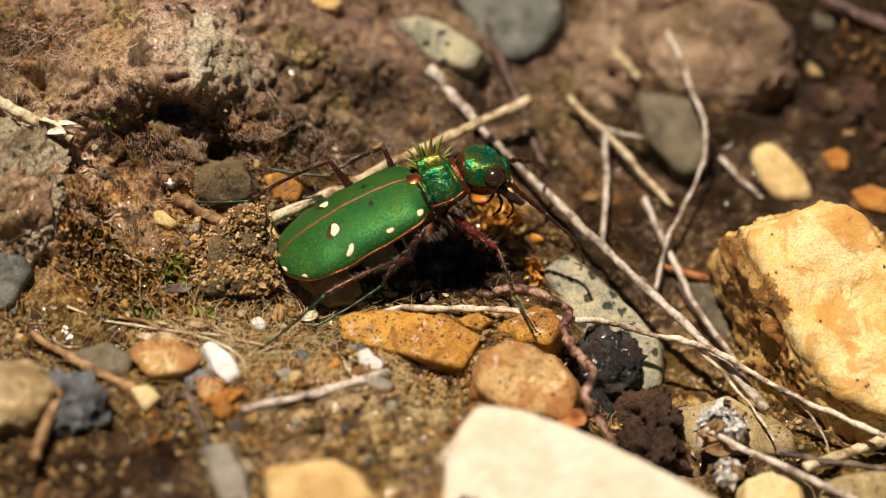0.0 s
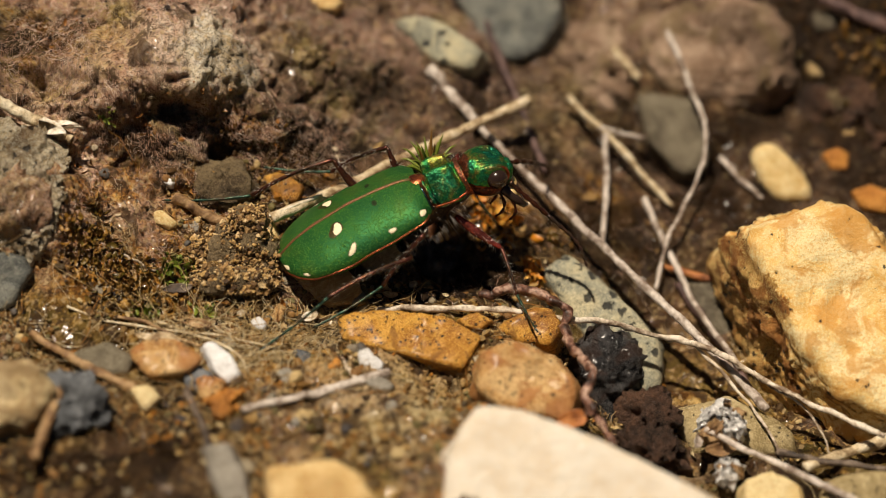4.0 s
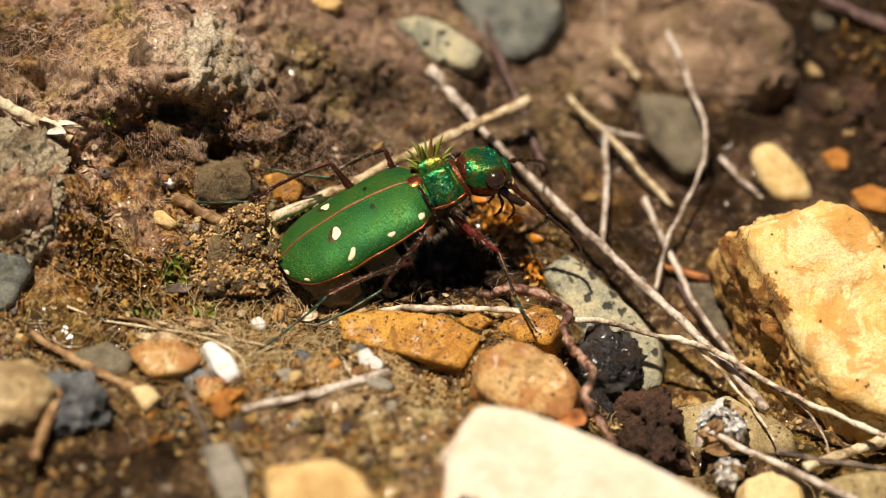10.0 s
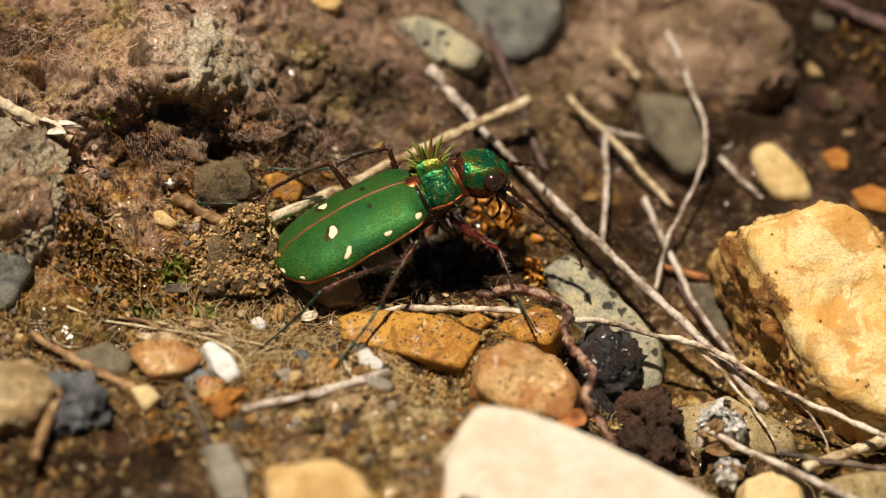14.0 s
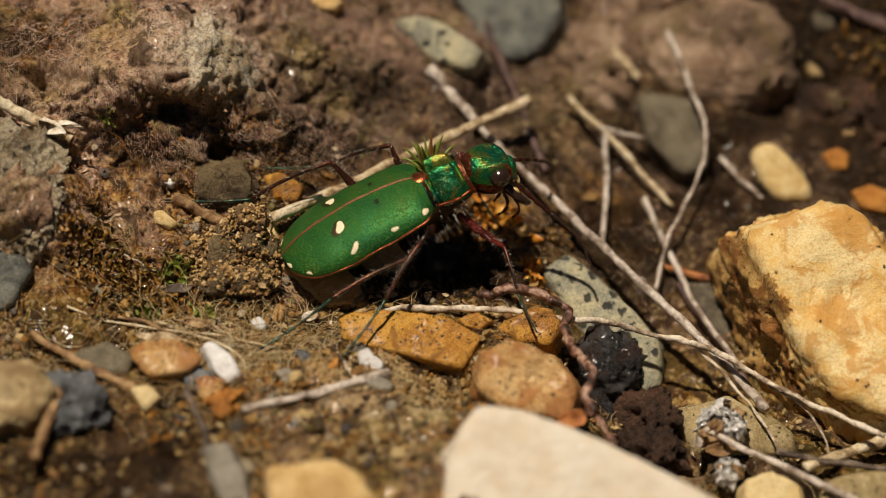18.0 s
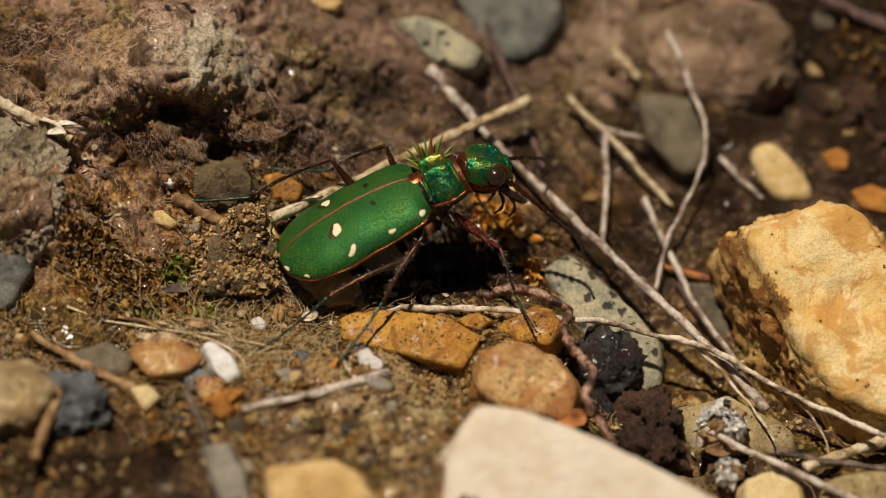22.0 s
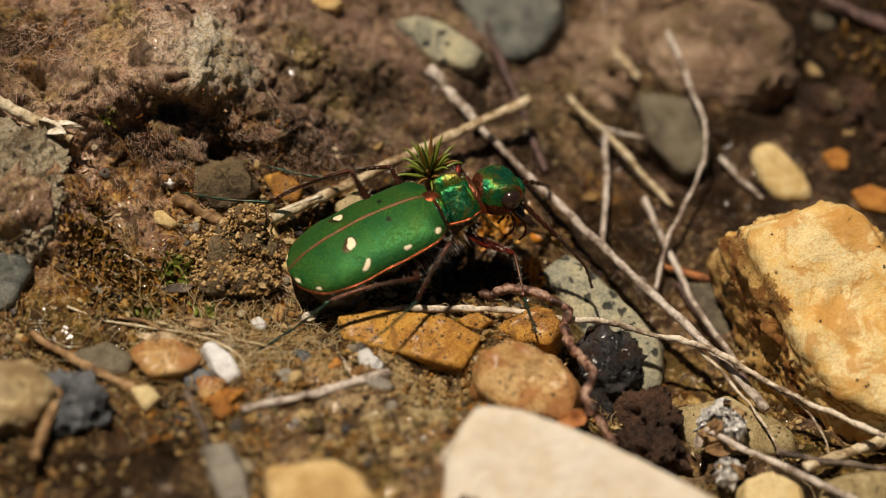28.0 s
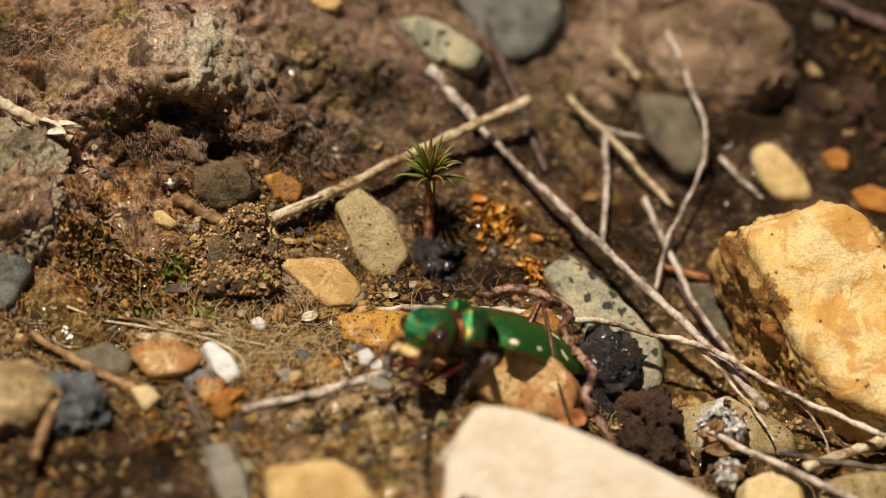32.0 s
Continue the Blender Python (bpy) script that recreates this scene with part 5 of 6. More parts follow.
# withered silvery flower heads in the hollow
def silver_leaf(label, place, r, turn, seed, count):
    """A withered head of crumpled silvery bracts that wrap round one another."""
    head = tagged(new("dry_leaf"), label, "leaf")
    head.matrix_basis = pose(place[0] * MM, place[1] * MM, place[2] * MM, 10, -15, turn)
    rnd = random.Random(seed)
    for i in range(count):
        u, w = np.meshgrid(np.linspace(0, 1, 22), np.linspace(-1, 1, 13), indexing="ij")
        shell = r * rnd.uniform(0.62, 1.0)
        up = -0.5 + u * rnd.uniform(1.5, 2.3)
        round_ = i * 2.399 + w * rnd.uniform(0.35, 0.6) * np.sin(math.pi * np.clip(u * 0.9 + 0.08, 0, 1)) ** 0.7
        out = shell * (1 + 0.10 * w * w)
        p = np.stack([out * np.cos(up) * np.cos(round_), out * np.cos(up) * np.sin(round_), 0.95 * out * np.sin(up)], -1)
        p = p + 0.20 * r * np.stack([fbm(p * 2.2 / r + seed + i * 5, 4, seed + k, 0.6) for k in (1, 2, 3)], -1)
        ob = part("bract", mesh_from("bract", p.reshape(-1, 3), grid_faces(22, 13), M_SILVER if i % 4 else M_BARK), head)
        thick = ob.modifiers.new("thickness", "SOLIDIFY")
        thick.thickness = 0.03 * MM
    return head


k = Mat("silvery_leaf")
vein = k.noise(3.0, 5, 0.7, 0.6)
M_SILVER = k.done(k.ramp(vein, [(0.1, (0.06, 0.045, 0.035)), (0.26, (0.46, 0.44, 0.41)), (0.46, (0.86, 0.85, 0.83))]), 0.3, 0.35, k.bump(vein, 0.9, 0.12))
silver_leaf("crumpled dry silvery bud of leaves under a twig", (14.3, -6.6, -3.3), 1.3, 35, 3, 16)
silver_leaf("small crumpled grey leaf bud in the hollow", (14.5, -9.6, -3.9), 0.8, -20, 9, 11)

# shards at the broken end of the straw on the bank
for i, (dx, dy, dz, ln, wd, tilt, turn) in enumerate(((3.4, -0.6, -1.4, 1.3, 0.6, -30, -18), (2.8, -0.75, -1.15, 1.2, 0.8, 35, -35), (3.2, -0.45, -1.15, 1.1, 0.35, 15, 0), (2.3, -0.6, -0.75, 1.1, 0.6, -20, -22))):
    u, w = np.meshgrid(np.linspace(0, 1, 9), np.linspace(-1, 1, 5), indexing="ij")
    top = np.stack([u * ln, w * wd * (1 - u ** 2) * 0.5, 0.1 * np.sin(u * 3) + 0.06 * w * w], -1).reshape(-1, 3)
    v = np.concatenate([top, top - (0, 0, 0.05)])
    f = grid_faces(9, 5)
    shard = part("shard", mesh_from("shard", v, f + [tuple(k + 45 for k in q[::-1]) for q in f], M_BLEACHED), split_straw, "white splintered shard")
    shard.matrix_basis = pose(dx * MM, dy * MM, dz * MM, tilt, 10 * i - 15, turn)

# ---- the beetle: x ahead, y to its left, z up; the origin is on its back, behind the neck ----
def metal_mat(name, base, second, rough, metal, grain, pits=0.0, patch=0.9, relief=0.75):
    k = Mat(name, shift=False)
    n1 = k.noise(patch, 5, 0.7)
    n2 = k.noise(grain, 3, 0.7)
    dots = k.cells(grain * 0.55)
    col = k.mix(k.step(n1, 0.35, 0.7), base, second)
    col = k.mix(k.math("MULTIPLY", k.step(n2, 0.52, 0.72), 0.5), col, tuple(min(1.0, c * 2.2 + o) for c, o in zip(base, (0.09, 0.065, 0.0))))
    h = k.math("ADD", dots, k.math("MULTIPLY", n2, 0.8))
    return k.done(col, rough, metal, k.bump(h, relief, 0.010 + 0.3 * pits))


def elytra_mat():
    """Fine green shagreen: golden points painted as glints on a bluer ground, bronze clouds."""
    k = Mat("green_elytra", shift=False)
    cloud = k.noise(0.5, 4, 0.6, 0.4)
    grain = k.noise(9.0, 3, 0.7)
    dots = k.math("SUBTRACT", 1.0, k.step(k.cells(11.0), 0.15, 0.5))
    col = k.ramp(cloud, [(0.25, (0.008, 0.13, 0.022)), (0.55, (0.030, 0.18, 0.018)), (0.8, (0.085, 0.175, 0.014))])
    # grain tips brightened in the colour, as glints of the sun
    col = k.mix(k.math("MULTIPLY", dots, k.math("MULTIPLY", grain, 0.85)), col, (0.20, 0.36, 0.045))
    col = k.mix(k.math("MULTIPLY", k.math("SUBTRACT", 1.0, dots), 0.5), col, (0.004, 0.07, 0.026))
    h = k.math("ADD", dots, k.math("MULTIPLY", grain, 0.5))
    return k.done(col, 0.52, 0.6, k.bump(h, 1.0, 0.022))


def shield_mat():
    """Dark blue-green to gold-bronze metal with fine wrinkles, coppery where the mesh says so."""
    k = Mat("bronze_green", shift=False)
    cloud = k.noise(1.3, 4, 0.6, 0.5)
    grain = k.noise(8.0, 4, 0.7, 0.5)
    cell = k.cells(9.5)
    col = k.ramp(cloud, [(0.26, (0.010, 0.21, 0.10)), (0.44, (0.035, 0.27, 0.055)), (0.58, (0.19, 0.29, 0.045)), (0.78, (0.40, 0.28, 0.05))])
    col = k.mix(k.math("MULTIPLY", k.attribute("blue"), 0.4), col, (0.006, 0.20, 0.14))
    ragged = k.math("ADD", k.attribute("copper"), k.math("MULTIPLY", k.math("SUBTRACT", cloud, 0.5), 0.5))
    col = k.mix(k.step(ragged, 0.45, 0.85), col, k.mix(grain, (0.13, 0.02, 0.013), (0.40, 0.10, 0.04)))
    col = k.mix(k.math("MULTIPLY", k.step(cell, 0.35, 0.6), 0.5), col, (0.004, 0.04, 0.026))
    h = k.math("SUBTRACT", k.math("MULTIPLY", grain, 0.9), cell)
    return k.done(col, 0.32, 0.78, k.bump(h, 1.0, 0.018))


M_ELYTRA = elytra_mat()
M_HEADGREEN = shield_mat()
M_BLUEBLACK = metal_mat("blue_black_edge", (0.006, 0.03, 0.05), (0.02, 0.02, 0.02), 0.25, 0.8, 12.0)
M_CHEEK = metal_mat("coppery_cheek", (0.10, 0.018, 0.010), (0.03, 0.010, 0.008), 0.3, 0.7, 9.0)
M_SEAM = metal_mat("dull_copper_seam", (0.16, 0.060, 0.026), (0.08, 0.065, 0.018), 0.5, 0.4, 12.0)
M_COPPER = metal_mat("copper", (0.34, 0.085, 0.035), (0.16, 0.035, 0.022), 0.3, 0.85, 9.0)
M_LEG = metal_mat("coppery_leg", (0.075, 0.020, 0.015), (0.020, 0.012, 0.009), 0.3, 0.65, 12.0)
M_THIGH = metal_mat("copper_red_thigh", (0.36, 0.055, 0.046), (0.13, 0.026, 0.02), 0.27, 0.75, 9.0)
M_TARSUS = metal_mat("green_black_tarsus", (0.014, 0.055, 0.04), (0.045, 0.03, 0.02), 0.32, 0.6, 12.0)
M_BELLY = metal_mat("dark_underside", (0.014, 0.006, 0.005), (0.007, 0.005, 0.005), 0.4, 0.6, 9.0)
M_SPOT = Mat("cream_spot").done((0.86, 0.76, 0.52), 0.5)
M_HALO = metal_mat("brown_halo", (0.055, 0.020, 0.007), (0.02, 0.035, 0.009), 0.42, 0.5, 18.0)
M_DIMPLE = metal_mat("dark_dimple", (0.006, 0.02, 0.006), (0.004, 0.012, 0.004), 0.5, 0.6, 18.0)
M_EYE = Mat("brown_eye").done((0.026, 0.014, 0.010), 0.2, 0.0, None, Coat_Weight=0.5)
M_MANDIBLE = Mat("dark_mandible").done((0.035, 0.02, 0.016), 0.25)
M_LABRUM = Mat("cream_labrum").done((0.70, 0.50, 0.22), 0.35)
M_ANTENNA = metal_mat("dark_antenna", (0.05, 0.022, 0.018), (0.02, 0.016, 0.014), 0.4, 0.4, 12.0)
M_HAIR = Mat("white_bristle").done((0.72, 0.68, 0.60), 0.45)
LONG = 8.2


def half_width(u):
    return np.interp(u, [0, .02, .05, .1, .2, .4, .62, .74, .86, .94, .98, .993, 1], [1.55, 2.2, 2.52, 2.66, 2.73, 2.78, 2.81, 2.76, 2.43, 1.85, 1.21, .7, .05])


def crest(u):
    return np.interp(u, [0, .04, .1, .25, .45, .7, .85, .95, 1], [-.86, -.66, -.46, -.26, -.13, -.25, -.47, -.78, -1.0])


def drop(u):
    return np.interp(u, [0, .08, .3, .6, .85, 1], [.83, 1.16, 1.48, 1.53, 1.11, .32])


def soft(fn, u):
    return sum(fn(np.clip(u + o, 0, 1)) for o in (-.03, -.015, 0, .015, .03)) / 5


def back(u, a, lift=0.0):
    """A point of the wing covers: u from neck to tail, a from the seam round to the margin."""
    u, a = np.asarray(u, float), np.asarray(a, float)
    w = np.where(u > 0.96, half_width(u), soft(half_width, u)) + lift
    z = soft(crest, u) + (soft(drop, u) + lift) * (np.cos(a) - 1) * 0.95 + lift
    return np.stack([-LONG * u + 0 * a, w * np.sign(np.sin(a)) * np.abs(np.sin(a)) ** 1.1, z + 0 * a], -1)


def ellipsoid(c, r, sub=4, bend=None):
    d, f = ball(sub)
    p = (np.sign(d) * np.abs(d) ** 0.8 if bend else d) * np.array(r)
    if bend:
        p = bend(p, d)
    return p + np.array(c), f


def bristles(path, radius, count, length, seed, lean=0.5):
    rng = random.Random(seed)
    v, f = [], []
    path = np.asarray(path)
    for i in range(count):
        s = rng.uniform(0.08, 0.95) * (len(path) - 1)
        k = int(s)
        p = path[k] + (path[min(k + 1, len(path) - 1)] - path[k]) * (s - k)
        t = path[min(k + 1, len(path) - 1)] - path[max(k - 1, 0)]
        t = t / (np.linalg.norm(t) + 1e-9)
        q = np.array([rng.gauss(0, 1) for _ in range(3)])
        q -= t * (q @ t)
        q /= np.linalg.norm(q) + 1e-9
        way = q + lean * t
        way /= np.linalg.norm(way)
        side = np.cross(way, t)
        n = len(v)
        a, w = p + q * radius * 0.8, 0.010
        ln = length * rng.uniform(0.6, 1.2)
        v += [a + side * w, a - side * w, a + t * w * 1.6, a + way * ln]
        f += [(n, n + 1, n + 3), (n + 1, n + 2, n + 3), (n + 2, n, n + 3)]
    return np.array(v), f


def build_beetle():
    beetle = tagged(new("beetle"), "metallic green tiger beetle with cream spots and coppery legs", "beetle")
    for s in (1, -1):
        u, a = np.meshgrid(1 - np.linspace(1, 0, 72) ** 1.7, np.linspace(0.015, 1.75, 26), indexing="ij")
        p = back(u, a)
        p[..., 1] *= s
        f = grid_faces(72, 26)
        elytron = part("elytron", mesh_from("elytron", p.reshape(-1, 3), f if s < 0 else [q[::-1] for q in f], M_ELYTRA), beetle, "finely grained green wing cover with cream spots")
        uu = np.linspace(0.03, 0.998, 60)
        m = back(uu, 1.62 + 0 * uu, 0.02)
        m[:, 1] *= s
        v, fc = tube(m, 0.05, 6)
        part("margin", mesh_from("margin", v, fc, M_COPPER), elytron, "thin copper edge")
        m = back(uu, 0.02 + 0 * uu, -0.02)
        m[:, 1] = m[:, 1] * s
        v, fc = tube(m, 0.075, 6)
        part("seam", mesh_from("seam", v, fc, M_SEAM), elytron, "copper seam")
        spots = [(.576, .486, .56, .27, 0), (.545, 1.15, .5, .22, 1), (.27, 1.23, .36, .15, 2), (.052, 1.24, .36, .24, 3), (.875, 1.32, .28, .15, 4), (.972, .95, .30, .3, 5)]
        for su, sa, ln, wd, k in spots:
            for grow, lift, mt, nm in ((1.5 if k == 0 else 1.12, 0.016, M_HALO, "halo"), (1.0, 0.028, M_SPOT, "spot")):
                n = 28
                ph = np.linspace(0, 2 * math.pi, n, endpoint=False)
                wob = 1 + 0.16 * np.sin(2 * ph + k) + 0.1 * np.sin(3 * ph + 2 * k)
                verts = [back(su, sa, lift)]
                for ring in (0.5, 1.0):
                    du = ring * grow * ln * 0.5 * wob * np.cos(ph) / LONG
                    da = ring * grow * wd * wob * np.sin(ph) / 2.0 * (0.8 if nm == "halo" and k == 0 else 1)
                    if nm == "halo" and k == 0:
                        du = du + 0.010 * ring
                    if k == 1:
                        da = da + 0.07 * np.sign(np.cos(ph)) * np.abs(np.cos(ph)) * ring
                    verts += list(back(np.clip(su + du, 0.004, 0.996), sa + da, lift - (0.0 if ring < 1 else 0.01 if nm == "halo" else 0.02)))
                verts = np.array(verts)
                verts[:, 1] *= s
                fc = [(0, 1 + i, 1 + (i + 1) % n) for i in range(n)] + [(1 + i, 1 + n + i, 1 + n + (i + 1) % n, 1 + (i + 1) % n) for i in range(n)]
                part(nm, mesh_from(nm, verts, fc, mt), elytron)
        for su, sa in ((.297, .345),):
            du = np.linspace(0, 2 * math.pi, 14, endpoint=False)
            verts = np.concatenate([[back(su, sa, .014)], back(su + .017 * np.cos(du), sa + .08 * np.sin(du), 0.004)])
            verts[:, 1] *= s
            part("dimple", mesh_from("dimple", verts, [(0, 1 + i, 1 + (i + 1) % 14) for i in range(14)], M_DIMPLE), elytron, "dark dimple")

    # chest shield: two swollen lobes between a rear and a front collar
    u, a = np.meshgrid(np.linspace(0, 1, 70), np.linspace(-1.78, 1.78, 90), indexing="ij")
    w = np.interp(u, [0, .08, .16, .4, .62, .8, .87, 1], [1.12, 1.26, 1.36, 1.54, 1.55, 1.36, 1.16, 1.2])
    top = np.interp(u, [0, .15, .45, .8, 1], [-.86, -.74, -.68, -.9, -1.12])
    w, top = (sum(np.roll(q, k, 0) for k in (-1, 0, 1)) / 3 for q in (np.concatenate([w[:1], w[1:-1], w[-1:]]), top))
    w[0], w[-1], top[0], top[-1] = 1.12, 1.2, -.86, -1.12
    mid = np.clip((u - .13) / .08, 0, 1) * np.clip((.84 - u) / .08, 0, 1)
    yy = w * np.sign(np.sin(a)) * np.abs(np.sin(a)) ** 0.85
    zz = top - 1.28 * (1 - np.cos(a)) ** 0.9
    groove = np.exp(-((u - .13) / .035) ** 2) + np.exp(-((u - .84) / .04) ** 2)
    upper = np.clip(1.75 - np.abs(a), 0, 1)
    zz = zz - 0.24 * groove * upper - 0.5 * np.exp(-(yy / 0.17) ** 2) * mid * upper + 0.36 * mid * np.exp(-((np.abs(yy) - .62) / .36) ** 2) * upper
    p = np.stack([0.05 + 2.2 * u, yy * (1 - 0.06 * groove), zz], -1).reshape(-1, 3)
    p = p + 0.02 * np.stack([fbm(p * 5.0, 3, 3 + k) for k in (0, 1, 2)], -1)
    me = mesh_from("pronotum", p, [q[::-1] for q in grid_faces(70, 90)], M_HEADGREEN)
    red = np.clip(0.8 * np.exp(-((u - .03) / .08) ** 2) + 1.0 * np.exp(-((u - .95) / .08) ** 2) + 0.8 * np.exp(-((np.abs(a) - 1.62) / .16) ** 2) + 0.25 * groove, 0, 1)
    zone(me, "copper", red)
    zone(me, "blue", np.exp(-((np.abs(yy) - 1.2) / .4) ** 2) * mid)
    pron = part("pronotum", me, beetle, "bronze-green grooved shield")
    for cx, r, h, nm, mt, lb in ((0.02, 1.2, -.98, "rear_band", M_BLUEBLACK, "blue-black rear edge"), (2.2, 1.16, -1.2, "front_band", M_COPPER, "copper band")):
        a1 = np.linspace(-1.7, 1.7, 40)
        ring = np.stack([0 * a1 + cx, r * np.sin(a1), h - 1.15 * (1 - np.cos(a1)) ** .9], -1)
        vv, ff = tube(ring, 0.06, 10)
        part(nm, mesh_from(nm, vv, ff, mt), pron, lb)
    for s in (1, -1):
        edge = np.stack([np.linspace(.2, 2.0, 24), s * (0.03 + np.interp(np.linspace(.2, 2.0, 24), [.2, 1.2, 2.0], [1.32, 1.55, 1.28])), np.linspace(-2.02, -2.18, 24)], -1)
        vv, ff = tube(edge, 0.055, 8)
        part("side_margin", mesh_from("side_margin", vv, ff, M_COPPER), pron, "copper side edge")
    v, f = ellipsoid((-.4, 0, -1.02), (.85, .62, .36), 4)
    part("scutellum", mesh_from("scutellum", v, f, M_COPPER), beetle, "copper triangle between the wing covers")

    # underside
    v, f = ellipsoid((-0.7, 0, -2.45), (2.8, 1.35, 1.0), 4)
    part("thorax", mesh_from("thorax", v, f, M_BELLY), beetle, "dark coppery underside")
    v, f = ellipsoid((-4.7, 0, -1.75), (3.4, 2.3, 0.8), 4)
    part("abdomen", mesh_from("abdomen", v, f, M_BELLY), beetle, "dark shiny abdomen")
    v, f = ellipsoid((1.2, 0, -2.5), (1.3, 0.95, .85), 4)
    part("prosternum", mesh_from("prosternum", v, f, M_BELLY), beetle, "dark coppery chest")
    v, f = bristles([(-3.0, -.4, -2.6), (-1, -.5, -2.7), (0.3, -.5, -2.7), (1.6, -.3, -2.7)], 1.5, 260, 0.6, 5, 0.1)
    part("chest_hair", mesh_from("chest_hair", v, f, M_HAIR), beetle, "white hairs")

    # head
    hp = np.array((3.3, 0, -2.42))
    ht = np.array(Euler((0, radians(38), 0)).to_matrix())

    def face(p, d):
        p = p.copy()
        top = np.clip(d[:, 2] * 2 + 0.3, 0, 1)
        p[:, 1] *= (1.0 - 0.26 * np.clip(d[:, 0], 0, 1)) * (1 - 0.16 * np.clip(-d[:, 0] - .4, 0, 1))
        p[:, 2] -= 0.22 * np.exp(-(d[:, 1] / 0.5) ** 2 - ((d[:, 0] - 0.2) / 0.6) ** 2) * top
        p[:, 2] += 0.20 * np.exp(-((np.abs(d[:, 1]) - 0.78) / 0.2) ** 2 - ((d[:, 0] - 0.15) / 0.45) ** 2) * top
        p[:, 2] -= 0.14 * np.exp(-((d[:, 0] - .62) / .10) ** 2) * top
        wrinkle = 0.035 * np.sin(34 * d[:, 1]) * top * np.clip(d[:, 0] + 0.5, 0, 1)
        return p + d * (wrinkle + 0.022 * fbm(d * 7.0, 3, 8))[:, None]
    v, f = ellipsoid((0, 0, 0), (1.42, 1.22, 1.0), 6, face)
    d6, _ = ball(6)
    me = mesh_from("head", v @ ht.T + hp, f, M_HEADGREEN)
    zone(me, "copper", np.clip(1.0 * np.exp(-((d6[:, 0] + .9) / .2) ** 2) + 0.6 * np.exp(-((np.abs(d6[:, 1]) - .82) / .12) ** 2) * (d6[:, 2] > 0) + 1.2 * (d6[:, 2] < -.25), 0, 1))
    zone(me, "blue", np.exp(-((d6[:, 0] - .1) / .35) ** 2) * np.clip(d6[:, 2], 0, 1))
    head = part("head", me, beetle, "bronze-green head with bulging eyes")
    for s in (1, -1):
        v, f = ellipsoid((0.32, 1.08 * s, 0.12), (0.56, 0.50, 0.54), 5)
        eye = part("eye", mesh_from("eye", v @ ht.T + hp, f, M_EYE), head, "large glossy dark brown eye")
        a = np.linspace(-0.2, 3.0, 26)
        rim = np.stack([0.3 + 0.66 * np.cos(a), 0 * a + 0.88 * s, 0.18 + 0.58 * np.sin(a)], -1)
        v, f = tube(rim @ ht.T + hp, 0.09, 7)
        part("eye_rim", mesh_from("eye_rim", v, f, M_COPPER), eye, "copper ridge over the eye")
        v, f = tube(smooth_path([(0.9, .7 * s, -.6), (1.5, 1.05 * s, -.95), (2.05, 1.0 * s, -1.3), (2.45, .55 * s, -1.6), (2.5, .1 * s, -1.75)], 6), np.linspace(.30, .05, 25), 8)
        jaw = part("mandible", mesh_from("mandible", v @ ht.T + hp, f, M_MANDIBLE), head, "dark curved jaw")
        v, f = ellipsoid((1.45, .86 * s, -.72), (.42, .24, .26), 4)
        part("jaw_base", mesh_from("jaw_base", v @ ht.T + hp, f, M_LABRUM), jaw, "cream patch at the root of the jaw")
        for tx, ty in ((1.8, .75), (2.15, .68)):
            v, f = tube(np.array([(tx, (ty + .25) * s, -.75 * tx + .15), (tx + .12, (ty - .02) * s, -.75 * tx + .13), (tx + .2, (ty - .28) * s, -.75 * tx + .1)]), (.13, .09, .02), 6)
            part("tooth", mesh_from("tooth", v @ ht.T + hp, f, M_MANDIBLE), jaw)
        for pts in ([(.9, .5 * s, -.75), (1.5, 1.0 * s, -1.2), (1.75, 1.15 * s, -1.75), (1.6, 1.0 * s, -2.3)], [(.7, .35 * s, -.8), (1.2, .6 * s, -1.5), (1.2, .7 * s, -2.0), (.95, .6 * s, -2.4)]):
            v, f = tube(smooth_path(pts, 6), np.linspace(.10, .07, 19) * (1 + .3 * np.cos(np.linspace(0, 18, 19))), 6)
            part("palp", mesh_from("palp", v @ ht.T + hp, f, M_LEG), head)
    v, f = ellipsoid((0.0, 0, -.55), (1.25, 1.2, .75), 4)
    part("cheek", mesh_from("cheek", v @ ht.T + hp, f, M_CHEEK), head, "dark coppery cheeks")
    v, f = ellipsoid((1.36, 0, -.55), (.45, .6, .22), 4)
    part("labrum", mesh_from("labrum", v @ ht.T + hp, f, M_LABRUM), head, "cream upper lip")

    # feelers: slim jointed threads, the first four joints coppery and bristly
    for pts in (NEAR_FEELER, FAR_FEELER):
        path = smooth_path(pts, 11)
        n = len(path)
        t = np.linspace(0, 11, n)
        rad = (0.115 - 0.045 * t / 11) * (1 + 0.30 * np.cos(2 * math.pi * t))
        cut = int(n * 0.4)
        v, f = tube(path[:cut + 1], rad[:cut + 1] * 1.15, 8)
        feeler = part("antenna", mesh_from("antenna", v, f, M_LEG), beetle, "coppery antenna base")
        feeler.location = Vector(FEELER_ROOT[0 if pts is NEAR_FEELER else 1]) * MM
        v, f = tube(path[cut:], rad[cut:], 8)
        part("antenna_tip", mesh_from("antenna_tip", v, f, M_ANTENNA), feeler, "dark downy antenna")
    return beetle


FEELER_ROOT = ((4.1, -.85, -3.25), (4.15, .8, -3.2))
NEAR_FEELER = [(0, 0, 0), (.52, -.46, -1.5), (1.05, -.9, -3.0), (1.5, -1.35, -4.5), (1.35, -1.8, -5.7)]
